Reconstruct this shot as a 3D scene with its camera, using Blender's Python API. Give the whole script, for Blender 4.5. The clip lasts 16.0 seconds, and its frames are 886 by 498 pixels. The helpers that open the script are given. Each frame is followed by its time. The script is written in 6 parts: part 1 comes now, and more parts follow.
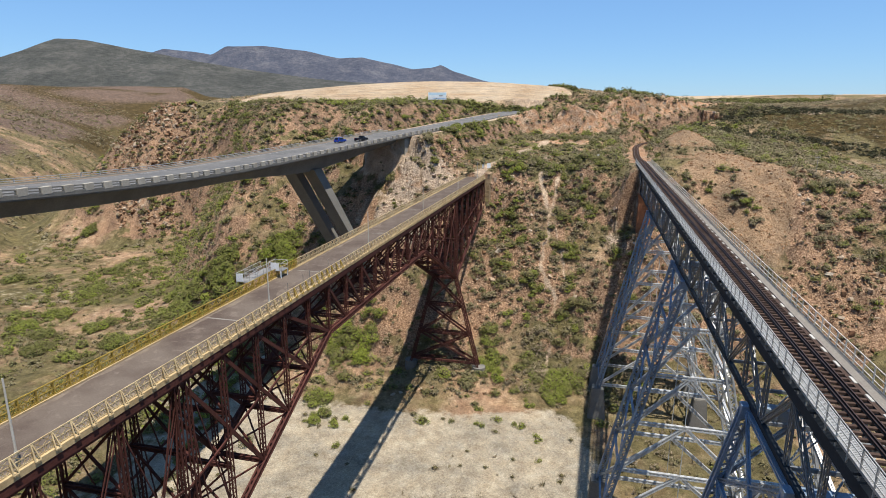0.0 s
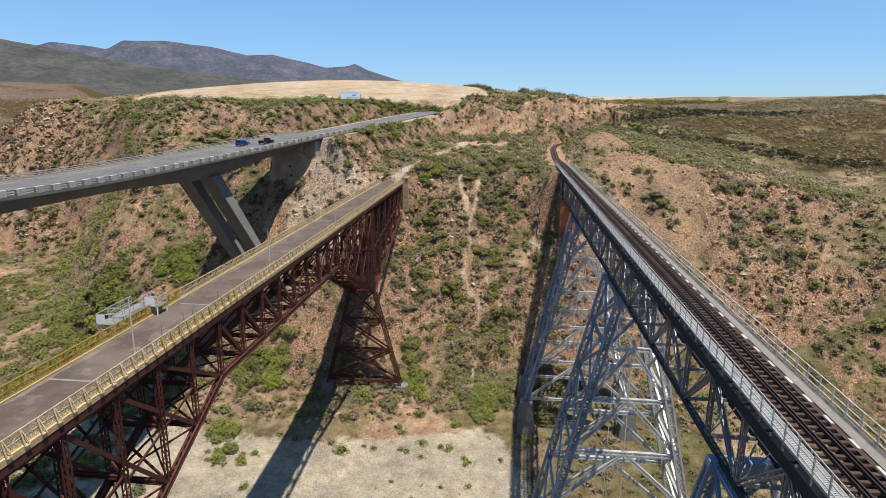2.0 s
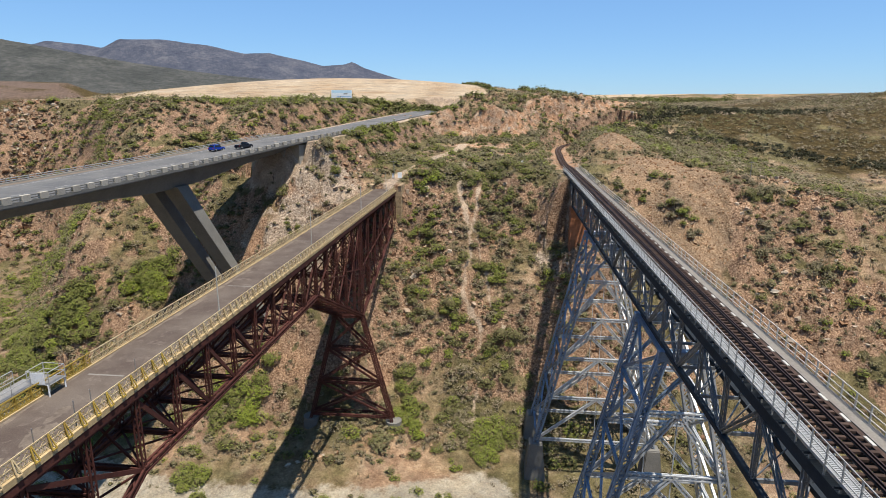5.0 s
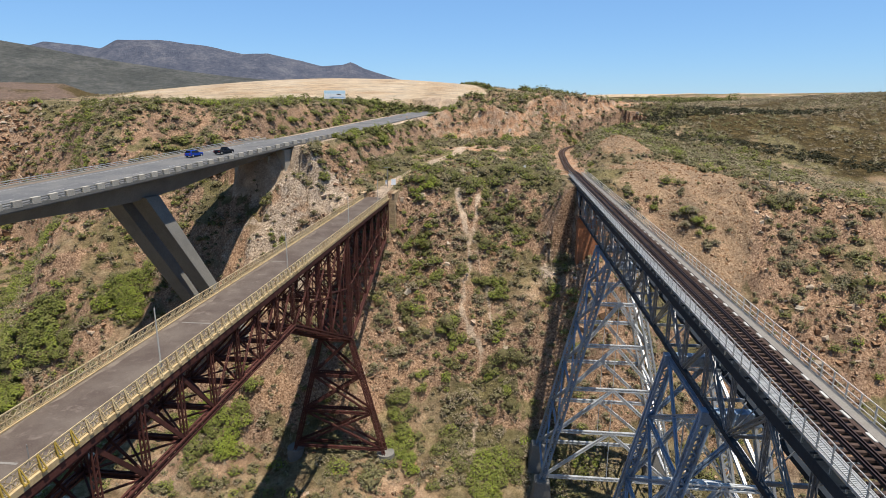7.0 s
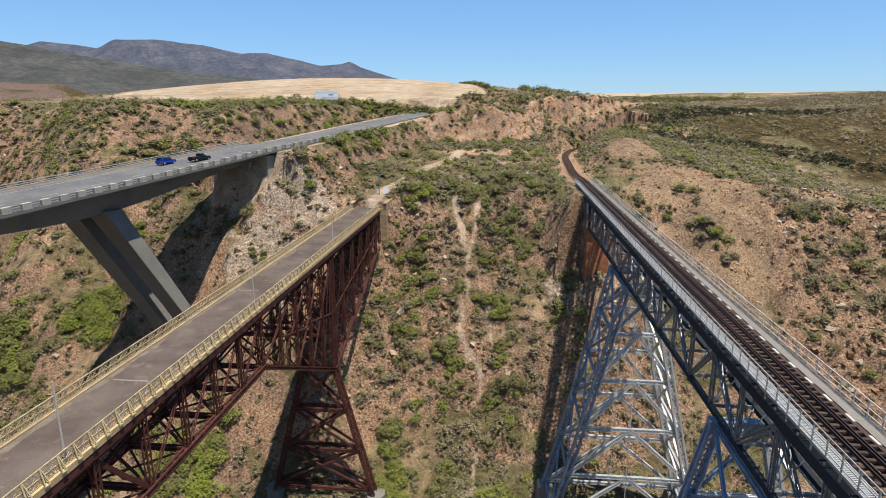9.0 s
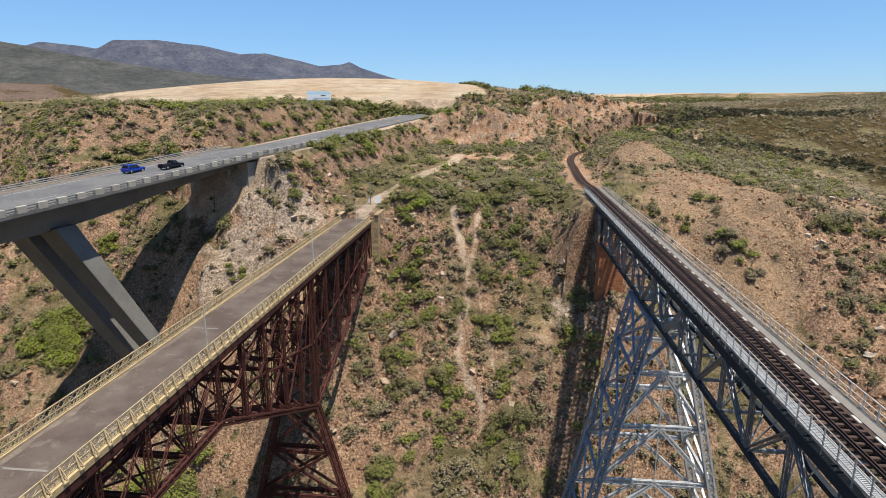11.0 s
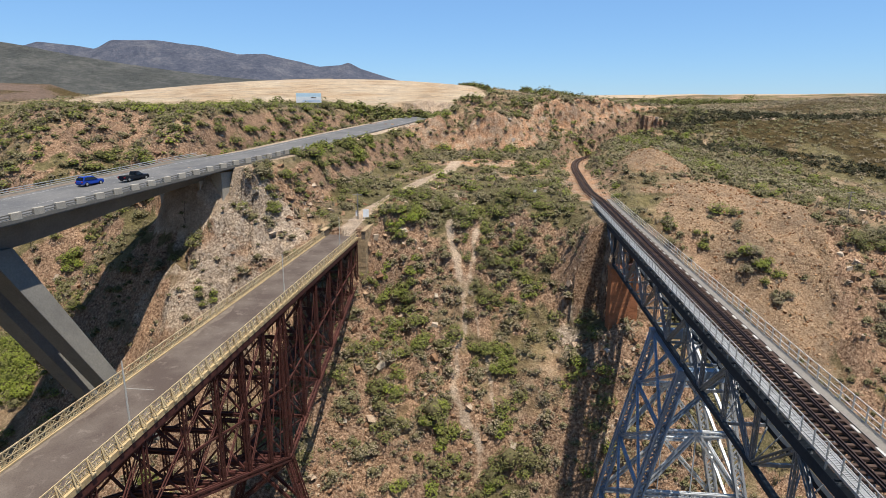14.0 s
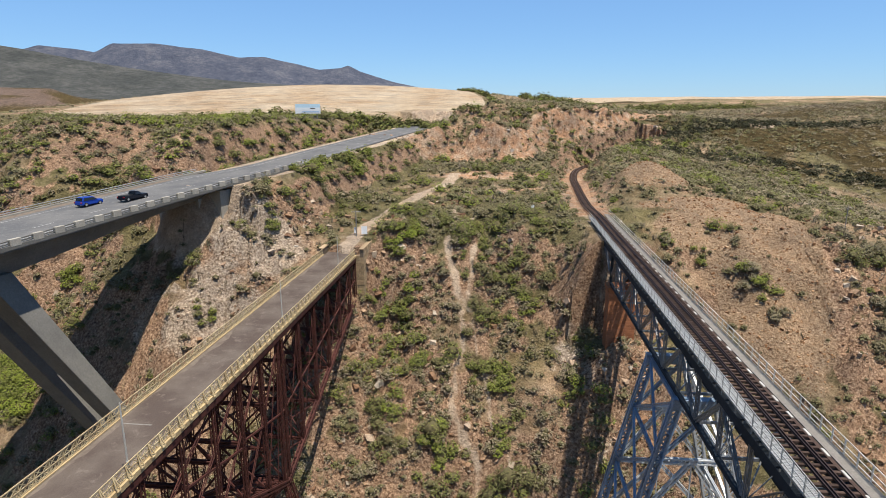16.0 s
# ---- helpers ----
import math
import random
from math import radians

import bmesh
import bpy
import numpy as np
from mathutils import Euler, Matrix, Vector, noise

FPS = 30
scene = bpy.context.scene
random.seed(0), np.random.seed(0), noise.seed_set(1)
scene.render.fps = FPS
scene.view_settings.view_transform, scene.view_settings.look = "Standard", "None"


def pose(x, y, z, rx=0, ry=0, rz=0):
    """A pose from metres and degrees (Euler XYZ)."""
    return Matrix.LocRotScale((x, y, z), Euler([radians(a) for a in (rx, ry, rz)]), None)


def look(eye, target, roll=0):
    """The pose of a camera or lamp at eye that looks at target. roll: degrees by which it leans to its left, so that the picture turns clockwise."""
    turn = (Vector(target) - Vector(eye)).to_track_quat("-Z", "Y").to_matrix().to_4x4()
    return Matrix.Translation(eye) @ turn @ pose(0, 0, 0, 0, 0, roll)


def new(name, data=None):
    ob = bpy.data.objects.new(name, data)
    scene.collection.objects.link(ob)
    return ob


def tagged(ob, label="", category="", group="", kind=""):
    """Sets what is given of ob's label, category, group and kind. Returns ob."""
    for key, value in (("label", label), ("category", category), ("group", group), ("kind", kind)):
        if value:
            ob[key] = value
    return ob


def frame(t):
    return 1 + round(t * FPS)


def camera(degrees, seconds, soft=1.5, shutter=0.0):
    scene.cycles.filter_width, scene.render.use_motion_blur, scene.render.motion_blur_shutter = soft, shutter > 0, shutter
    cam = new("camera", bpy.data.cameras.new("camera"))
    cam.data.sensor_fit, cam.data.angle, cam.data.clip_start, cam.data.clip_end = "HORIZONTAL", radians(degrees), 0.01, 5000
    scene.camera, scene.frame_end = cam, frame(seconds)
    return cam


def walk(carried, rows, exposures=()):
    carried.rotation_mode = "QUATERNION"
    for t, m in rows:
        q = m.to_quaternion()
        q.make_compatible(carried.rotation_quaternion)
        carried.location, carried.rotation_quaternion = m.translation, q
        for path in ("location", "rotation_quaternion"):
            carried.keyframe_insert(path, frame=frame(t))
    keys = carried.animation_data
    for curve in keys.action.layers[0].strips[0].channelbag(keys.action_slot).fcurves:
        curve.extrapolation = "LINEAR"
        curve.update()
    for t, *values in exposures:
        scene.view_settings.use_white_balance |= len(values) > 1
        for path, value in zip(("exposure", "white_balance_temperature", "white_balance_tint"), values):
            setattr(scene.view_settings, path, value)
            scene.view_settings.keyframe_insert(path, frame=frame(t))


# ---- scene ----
cam = camera(73.7, 16.0, soft=0.9)
PATH = [
    (0, (0.748, -10.042, -1.907), (0.679, -8.098, -2.373), 0.1),
    (0.5, (0.844, -7.829, -1.877), (0.777, -5.885, -2.342), 0.0),
    (1, (1.006, -5.508, -1.826), (0.938, -3.564, -2.292), -0.0),
    (1.5, (1.123, -2.824, -1.786), (1.187, -0.88, -2.252), 0.2),
    (2, (1.134, -0.361, -1.701), (1.336, 1.573, -2.167), 0.4),
    (2.5, (1.364, 2.216, -1.594), (1.567, 4.15, -2.061), 0.3),
    (3, (1.738, 4.73, -1.483), (1.94, 6.664, -1.951), 0.3),
    (3.5, (2.012, 7.366, -1.356), (2.216, 9.299, -1.826), 0.3),
    (4, (2.277, 10.11, -1.359), (2.483, 12.043, -1.83), 0.3),
    (6.5, (4.516, 23.769, -0.952), (4.723, 25.701, -1.425), 0.1),
    (7, (4.895, 26.59, -0.921), (5.103, 28.523, -1.393), 0.1),
    (7.5, (5.356, 29.443, -0.783), (5.564, 31.375, -1.256), 0.1),
    (8, (5.798, 32.352, -0.692), (6.007, 34.284, -1.166), 0.0),
    (8.5, (6.238, 35.281, -0.516), (6.448, 37.213, -0.99), 0.1),
    (9, (6.719, 38.003, -0.383), (6.93, 39.935, -0.857), 0.0),
    (11.5, (9.0, 52.335, -0.144), (9.21, 54.267, -0.615), 0.0),
    (12, (9.397, 55.017, -0.109), (9.607, 56.95, -0.577), 0.0),
    (12.5, (9.876, 57.343, 0.001), (10.085, 59.276, -0.466), 0.0),
    (13, (10.215, 59.181, -0.046), (10.425, 61.114, -0.514), 0.1),
    (13.5, (10.534, 60.371, 0.1), (10.745, 62.303, -0.37), 0.1),
    (14, (10.737, 61.011, 0.557), (10.95, 62.943, 0.087), 0.1),
    (14.5, (10.892, 61.29, 1.245), (11.105, 63.222, 0.775), 0.1),
    (15, (10.979, 61.341, 2.026), (11.192, 63.274, 1.557), 0.1),
    (15.5, (11.045, 61.318, 2.739), (11.259, 63.251, 2.272), 0.0),
    (16, (11.119, 61.254, 3.323), (11.332, 63.188, 2.86), 0.0),
]
walk(cam, [(t, look(eye, target, roll)) for t, eye, target, roll in PATH])

# ---- light ----
SUN_TO = Vector((0.172, -0.24, 1.0)).normalized()
sun = new("sun", bpy.data.lights.new("sun", "SUN"))
sun.data.energy, sun.data.angle, sun.data.color = 5.0, radians(0.55), (1.0, 0.925, 0.81)
sun.rotation_mode = "QUATERNION"
sun.rotation_quaternion = SUN_TO.to_track_quat("Z", "Y")
world = bpy.data.worlds.new("sky")
scene.world = world
world.use_nodes = True
wn = world.node_tree
wn.nodes.clear()
sky = wn.nodes.new("ShaderNodeTexSky")
sky.sky_type, sky.sun_disc = "NISHITA", False
sky.sun_elevation, sky.sun_rotation = math.asin(SUN_TO.z), math.atan2(SUN_TO.x, SUN_TO.y)
sky.air_density, sky.dust_density, sky.ozone_density = 1.0, 0.0, 1.4
bg = wn.nodes.new("ShaderNodeBackground")
bg.inputs[1].default_value = 0.052
wo = wn.nodes.new("ShaderNodeOutputWorld")
tint = wn.nodes.new("ShaderNodeMix")
tint.data_type, tint.blend_type = "RGBA", "MULTIPLY"
tint.inputs[0].default_value, tint.inputs[7].default_value = 1.0, (0.74, 1.0, 1.42, 1)
wn.links.new(sky.outputs[0], tint.inputs[6])
even = wn.nodes.new("ShaderNodeMix")
even.data_type = "RGBA"
even.inputs[0].default_value, even.inputs[7].default_value = 0.30, (4.3, 8.6, 14.2, 1)
wn.links.new(tint.outputs[2], even.inputs[6])
wn.links.new(even.outputs[2], bg.inputs[0])
wn.links.new(bg.outputs[0], wo.inputs[0])
scene.view_settings.exposure = 0.71


# ---- materials ----
def ramp(nt, fac, stops):
    n = nt.nodes.new("ShaderNodeValToRGB")
    el = n.color_ramp.elements
    while len(el) < len(stops):
        el.new(0.5)
    for e, (p, c) in zip(el, stops):
        e.position, e.color = p, (*c, 1)
    nt.links.new(fac, n.inputs[0])
    return n.outputs[0]


def noise_tex(nt, scale, detail=6.0, rough=0.6, coord=None, warp=0.0):
    n = nt.nodes.new("ShaderNodeTexNoise")
    n.inputs["Scale"].default_value, n.inputs["Detail"].default_value = scale, detail
    n.inputs["Roughness"].default_value, n.inputs["Distortion"].default_value = rough, warp
    nt.links.new(coord if coord else tex_coord(nt), n.inputs["Vector"])
    return n.outputs[0]


def tex_coord(nt):
    for n in nt.nodes:
        if n.type == "NEW_GEOMETRY":
            return n.outputs["Position"]
    return nt.nodes.new("ShaderNodeNewGeometry").outputs["Position"]


def mix(nt, fac, a, b, blend="MIX"):
    n = nt.nodes.new("ShaderNodeMix")
    n.data_type, n.blend_type = "RGBA", blend
    for sock, v in ((n.inputs[0], fac), (n.inputs[6], a), (n.inputs[7], b)):
        if isinstance(v, bpy.types.NodeSocket):
            nt.links.new(v, sock)
        elif isinstance(v, (int, float)):
            sock.default_value = v
        else:
            sock.default_value = (*v, 1)
    return n.outputs[2]


def calc(nt, op, a, b=0.0, clamp=False):
    n = nt.nodes.new("ShaderNodeMath")
    n.operation, n.use_clamp = op, clamp
    for sock, v in ((n.inputs[0], a), (n.inputs[1], b)):
        if isinstance(v, bpy.types.NodeSocket):
            nt.links.new(v, sock)
        else:
            sock.default_value = v
    return n.outputs[0]


def attribute(nt, name):
    n = nt.nodes.new("ShaderNodeAttribute")
    n.attribute_name = name
    return n.outputs["Fac"]


def bump(nt, height, strength=0.4, distance=0.05):
    n = nt.nodes.new("ShaderNodeBump")
    n.inputs["Strength"].default_value, n.inputs["Distance"].default_value = strength, distance
    nt.links.new(height, n.inputs["Height"])
    return n.outputs[0]


def material(name, rough=0.8, metal=0.0):
    m = bpy.data.materials.new(name)
    m.use_nodes = True
    b = m.node_tree.nodes["Principled BSDF"]
    b.inputs["Roughness"].default_value, b.inputs["Metallic"].default_value = rough, metal
    b.inputs["Specular IOR Level"].default_value = 0.1 if rough > 0.6 else 0.4
    return m, m.node_tree, b


def worn(name, base, stain, rough=0.7, metal=0.0, big=0.5, fine=6.0, amount=0.6, relief=0.15, spread=0.1):
    """A surface of one colour with stains at a large scale, grain at a small one, and some difference from piece to piece."""
    m, nt, b = material(name, rough, metal)
    f1 = noise_tex(nt, big, 8.0, 0.65)
    f2 = noise_tex(nt, fine, 4.0, 0.7)
    lo = calc(nt, "MULTIPLY", ramp(nt, f1, [(0.42, (0, 0, 0)), (0.66, (1, 1, 1))]), amount)
    c = mix(nt, lo, base, stain)
    g = ramp(nt, f2, [(0.25, (0.64, 0.64, 0.64)), (0.75, (1.02, 1.02, 1.02))])
    c = mix(nt, 1.0, c, g, "MULTIPLY")
    oi = nt.nodes.new("ShaderNodeObjectInfo")
    v = calc(nt, "ADD", calc(nt, "MULTIPLY", oi.outputs["Random"], 2 * spread), 1.0 - spread)
    h = nt.nodes.new("ShaderNodeHueSaturation")
    nt.links.new(v, h.inputs["Value"])
    nt.links.new(c, h.inputs["Color"])
    nt.links.new(h.outputs[0], b.inputs["Base Color"])
    nt.links.new(bump(nt, f2, relief, 0.03), b.inputs["Normal"])
    return m


def plain(name, base, rough=0.6, metal=0.0):
    return worn(name, base, tuple(0.75 * v for v in base), rough, metal, 1.2, 14.0, 0.4, 0.08, 0.04)


M_RUST = worn("rusted_red_steel", (0.092, 0.035, 0.029), (0.040, 0.019, 0.017), 0.7, 0.1, 0.35, 5.0, 0.65)
M_CREAM = worn("cream_railing_paint", (0.50, 0.40, 0.235), (0.32, 0.205, 0.105), 0.7, 0.0, 0.9, 7.0, 0.55)
M_YELLOW = worn("yellow_railing_paint", (0.345, 0.245, 0.050), (0.234, 0.145, 0.045), 0.65, 0.0, 0.9, 7.0, 0.45)
M_KERB = worn("ochre_concrete_edge", (0.44, 0.335, 0.185), (0.27, 0.195, 0.105), 0.9, 0.0, 0.6, 5.0, 0.6)
M_BLUE = worn("blue_grey_bridge_paint", (0.17, 0.185, 0.20), (0.085, 0.092, 0.10), 0.4, 0.1, 0.4, 5.0, 0.5)
# tower steel in two tones: pale as sunlit, blue as in shade
M_TOWER = worn("pale_sunlit_tower_paint", (0.50, 0.515, 0.52), (0.30, 0.32, 0.34), 0.4, 0.1, 0.4, 5.0, 0.5)
M_LEG = worn("blue_shaded_tower_paint", (0.20, 0.285, 0.40), (0.15, 0.18, 0.215), 0.38, 0.1, 0.3, 5.0, 0.8)
# the blue-grey bridge paint again, darkened for girders that lie in shade
M_CHORD = worn("shade_dark_bridge_paint", (0.026, 0.032, 0.040), (0.016, 0.019, 0.022), 0.7, 0.0, 0.4, 5.0, 0.5)
M_RAIL = worn("rusty_rail_steel", (0.060, 0.035, 0.027), (0.038, 0.024, 0.022), 0.55, 0.5, 0.8, 9.0, 0.5)
M_SLEEPER = worn("weathered_timber_sleeper", (0.078, 0.052, 0.042), (0.036, 0.024, 0.020), 0.9, 0.0, 2.0, 14.0, 0.6, 0.3, 0.25)
M_WALK = worn("grey_walkway_concrete", (0.215, 0.197, 0.174), (0.155, 0.137, 0.123), 0.9, 0.0, 0.8, 8.0, 0.5)
M_GALV = worn("pale_galvanised_steel", (0.400, 0.400, 0.386), (0.289, 0.276, 0.255), 0.5, 0.3, 0.8, 9.0, 0.4)
M_HAND = worn("pale_handrail_paint", (0.47, 0.455, 0.41), (0.345, 0.32, 0.27), 0.5, 0.0, 0.8, 9.0, 0.4)
M_DUST = worn("pale_roadside_dust", (0.185, 0.150, 0.120), (0.105, 0.082, 0.068), 0.95, 0.0, 0.9, 6.0, 0.8, 0.3)
M_CONC = worn("grey_road_bridge_concrete", (0.183, 0.175, 0.158), (0.111, 0.107, 0.100), 0.85, 0.0, 0.25, 4.0, 0.6)
M_PALE = worn("pale_weathered_concrete", (0.368, 0.342, 0.293), (0.254, 0.231, 0.193), 0.85, 0.0, 0.4, 5.0, 0.5)
M_STONE = worn("buff_dressed_stone", (0.367, 0.269, 0.163), (0.250, 0.170, 0.105), 0.9, 0.0, 0.7, 5.0, 0.5, 0.4, 0.22)
M_BRICK = worn("orange_pier_masonry", (0.347, 0.146, 0.073), (0.239, 0.100, 0.054), 0.9, 0.0, 0.4, 5.0, 0.5, 0.3, 0.12)
M_MORTAR = worn("grey_mortar", (0.184, 0.141, 0.102), (0.122, 0.096, 0.071), 0.95)
M_WHITE = plain("white_panel_paint", (0.78, 0.80, 0.82), 0.5)
M_STEEL = worn("grey_painted_pole", (0.272, 0.261, 0.245), (0.196, 0.180, 0.163), 0.5, 0.3)
M_TRUNK = worn("grey_brown_bark", (0.109, 0.082, 0.061), (0.061, 0.048, 0.037), 0.95, 0.0, 2.0, 9.0)


def asphalt(name, base, patch, lines=False):
    m, nt, b = material(name, 0.85)
    f1, f2, f3 = noise_tex(nt, 0.18, 6.0, 0.6), noise_tex(nt, 11.0, 3.0, 0.7), noise_tex(nt, 0.9, 5.0, 0.7, None, 0.6)
    c = mix(nt, ramp(nt, f1, [(0.4, (0, 0, 0)), (0.62, (1, 1, 1))]), base, patch)
    c = mix(nt, calc(nt, "MULTIPLY", ramp(nt, f3, [(0.56, (0, 0, 0)), (0.66, (1, 1, 1))]), 0.5), c, tuple(1.5 * v for v in patch))
    c = mix(nt, 1.0, c, ramp(nt, f2, [(0.3, (0.66, 0.66, 0.66)), (0.7, (1.06, 1.06, 1.06))]), "MULTIPLY")
    nt.links.new(c, b.inputs["Base Color"])
    nt.links.new(bump(nt, f2, 0.2, 0.01), b.inputs["Normal"])
    return m


M_DECK = asphalt("brown_worn_deck_surface", (0.082, 0.062, 0.052), (0.128, 0.104, 0.086))
M_ROAD = asphalt("grey_highway_asphalt", (0.104, 0.104, 0.106), (0.142, 0.138, 0.134))
M_LINE = plain("faded_road_paint", (0.358, 0.352, 0.335), 0.8)


def ground_material():
    m, nt, b = material("ground_earth", 0.95)
    n1, n2, n3 = noise_tex(nt, 0.035, 8.0, 0.62), noise_tex(nt, 0.35, 8.0, 0.68), noise_tex(nt, 2.4, 6.0, 0.72)
    n4, n5 = noise_tex(nt, 9.0, 3.0, 0.7), noise_tex(nt, 0.11, 6.0, 0.72)
    soil = ramp(nt, n2, [(0.30, (0.182, 0.108, 0.067)), (0.44, (0.343, 0.216, 0.140)), (0.58, (0.474, 0.323, 0.212)), (0.72, (0.595, 0.440, 0.309))])
    grass = ramp(nt, n2, [(0.30, (0.083, 0.069, 0.030)), (0.46, (0.155, 0.128, 0.061)), (0.60, (0.217, 0.177, 0.090)), (0.74, (0.291, 0.242, 0.133))])
    c = mix(nt, ramp(nt, n1, [(0.38, (0, 0, 0)), (0.54, (1, 1, 1))]), soil, grass)
    rock = ramp(nt, n3, [(0.30, (0.076, 0.043, 0.029)), (0.44, (0.279, 0.164, 0.104)), (0.60, (0.448, 0.296, 0.197)), (0.76, (0.557, 0.436, 0.326))])
    grey = ramp(nt, n3, [(0.30, (0.115, 0.079, 0.057)), (0.43, (0.360, 0.263, 0.195)), (0.58, (0.552, 0.436, 0.335)), (0.76, (0.720, 0.614, 0.498))])
    orange = ramp(nt, n3, [(0.30, (0.154, 0.072, 0.041)), (0.44, (0.397, 0.210, 0.118)), (0.68, (0.589, 0.372, 0.240))])
    orange = mix(nt, ramp(nt, n2, [(0.44, (0, 0, 0)), (0.60, (1, 1, 1))]), orange, mix(nt, 0.5, grey, soil))
    sand = ramp(nt, n2, [(0.30, (0.346, 0.279, 0.204)), (0.55, (0.476, 0.409, 0.317)), (0.75, (0.549, 0.487, 0.398))])
    scree = ramp(nt, n3, [(0.30, (0.237, 0.142, 0.085)), (0.5, (0.352, 0.235, 0.149)), (0.72, (0.422, 0.313, 0.216))])
    field = ramp(nt, n1, [(0.35, (0.398, 0.270, 0.167)), (0.5, (0.484, 0.368, 0.254)), (0.65, (0.529, 0.424, 0.312))])
    path = ramp(nt, n2, [(0.3, (0.378, 0.272, 0.190)), (0.7, (0.616, 0.476, 0.360))])
    # dark scrub earth; on the plateau its patches also paint cloud shadow
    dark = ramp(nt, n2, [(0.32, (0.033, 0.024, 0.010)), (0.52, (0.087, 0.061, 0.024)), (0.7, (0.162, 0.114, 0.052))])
    red = ramp(nt, n2, [(0.30, (0.077, 0.053, 0.040)), (0.50, (0.158, 0.107, 0.081)), (0.72, (0.260, 0.193, 0.157))])
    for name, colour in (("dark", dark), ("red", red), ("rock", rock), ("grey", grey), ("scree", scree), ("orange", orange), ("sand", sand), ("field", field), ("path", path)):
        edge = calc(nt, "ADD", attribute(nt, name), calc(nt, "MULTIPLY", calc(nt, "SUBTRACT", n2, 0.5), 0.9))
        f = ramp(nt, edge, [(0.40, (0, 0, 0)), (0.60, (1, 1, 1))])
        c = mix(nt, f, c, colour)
    c = mix(nt, 1.0, c, ramp(nt, n3, [(0.30, (0.64, 0.63, 0.62)), (0.70, (1.32, 1.32, 1.32))]), "MULTIPLY")
    c = mix(nt, 1.0, c, ramp(nt, n4, [(0.30, (0.55, 0.57, 0.57)), (0.70, (0.97, 1.0, 1.0))]), "MULTIPLY")
    c = mix(nt, 1.0, c, ramp(nt, n5, [(0.34, (0.68, 0.70, 0.74)), (0.66, (1.22, 1.18, 1.12))]), "MULTIPLY")
    nt.links.new(c, b.inputs["Base Color"])
    h = calc(nt, "ADD", calc(nt, "MULTIPLY", n2, 2.0), n3)
    nt.links.new(bump(nt, h, 1.0, 0.6), b.inputs["Normal"])
    return m


M_GROUND = ground_material()


def leaf_material(name, lo, mid, hi):
    """Foliage: colour by plant and by leaf, with mottling and dark gap shade painted at leaf size."""
    m, nt, b = material(name, 0.75)
    tone = attribute(nt, "tone")
    geo = nt.nodes.new("ShaderNodeNewGeometry")
    n1, n2 = noise_tex(nt, 2.6, 3.0, 0.6), noise_tex(nt, 5.0, 4.0, 0.75)
    t = calc(nt, "ADD", tone, calc(nt, "MULTIPLY", calc(nt, "SUBTRACT", geo.outputs["Random Per Island"], 0.5), 0.30))
    t = calc(nt, "ADD", t, calc(nt, "MULTIPLY", calc(nt, "SUBTRACT", n1, 0.5), 0.9))
    c = ramp(nt, t, [(0.0, lo), (0.5, mid), (1.0, hi)])
    c = mix(nt, 1.0, c, ramp(nt, n2, [(0.34, (0.52, 0.54, 0.53)), (0.50, (0.82, 0.85, 0.83)), (0.66, (1.08, 1.12, 1.08))]), "MULTIPLY")
    nt.links.new(c, b.inputs["Base Color"])
    tr = nt.nodes.new("ShaderNodeBsdfTranslucent")
    nt.links.new(c, tr.inputs[0])
    sh = nt.nodes.new("ShaderNodeMixShader")
    sh.inputs[0].default_value = 0.18
    out = nt.nodes["Material Output"]
    nt.links.new(b.outputs[0], sh.inputs[1])
    nt.links.new(tr.outputs[0], sh.inputs[2])
    nt.links.new(sh.outputs[0], out.inputs[0])
    return m


M_SCRUB = leaf_material("scrub_foliage", (0.285, 0.222, 0.160), (0.225, 0.188, 0.116), (0.190, 0.178, 0.080))
M_BUSH = leaf_material("green_bush_foliage", (0.130, 0.116, 0.054), (0.176, 0.180, 0.052), (0.225, 0.258, 0.038))
# twig cores of the bushes, with inner shade put into the colour
M_HEART = worn("shaded_twigs", (0.120, 0.104, 0.052), (0.078, 0.068, 0.036), 0.95, 0.0, 2.0, 9.0)


def rock_material(name, warm):
    m, nt, b = material(name, 0.95)
    geo = nt.nodes.new("ShaderNodeNewGeometry")
    n3 = noise_tex(nt, 3.0, 6.0, 0.7)
    c = ramp(nt, geo.outputs["Random Per Island"], [(0.0, (0.109, 0.058, 0.034)), (0.4, (0.231, 0.136, 0.078)), (0.75, (0.326, 0.221, 0.139)), (1.0, (0.408, 0.347, 0.265))])
    c = mix(nt, 1.0, c, warm, "MULTIPLY")
    c = mix(nt, 1.0, c, ramp(nt, n3, [(0.3, (0.60, 0.60, 0.62)), (0.7, (1.14, 1.14, 1.16))]), "MULTIPLY")
    nt.links.new(c, b.inputs["Base Color"])
    nt.links.new(bump(nt, n3, 0.7, 0.1), b.inputs["Normal"])
    return m


M_ROCK = rock_material("loose_rock", (1.0, 1.0, 1.0))
M_SPOIL = rock_material("tan_spoil_stone", (1.22, 1.08, 0.92))
M_CRAG = rock_material("pinkish_grey_crag_rock", (1.15, 1.20, 1.30))


# ---- small builders ----
def mesh_of(name, bm, mat):
    me = bpy.data.meshes.new(name)
    bm.to_mesh(me)
    bm.free()
    for mm in mat if isinstance(mat, (list, tuple)) else (mat,):
        me.materials.append(mm)
    return me


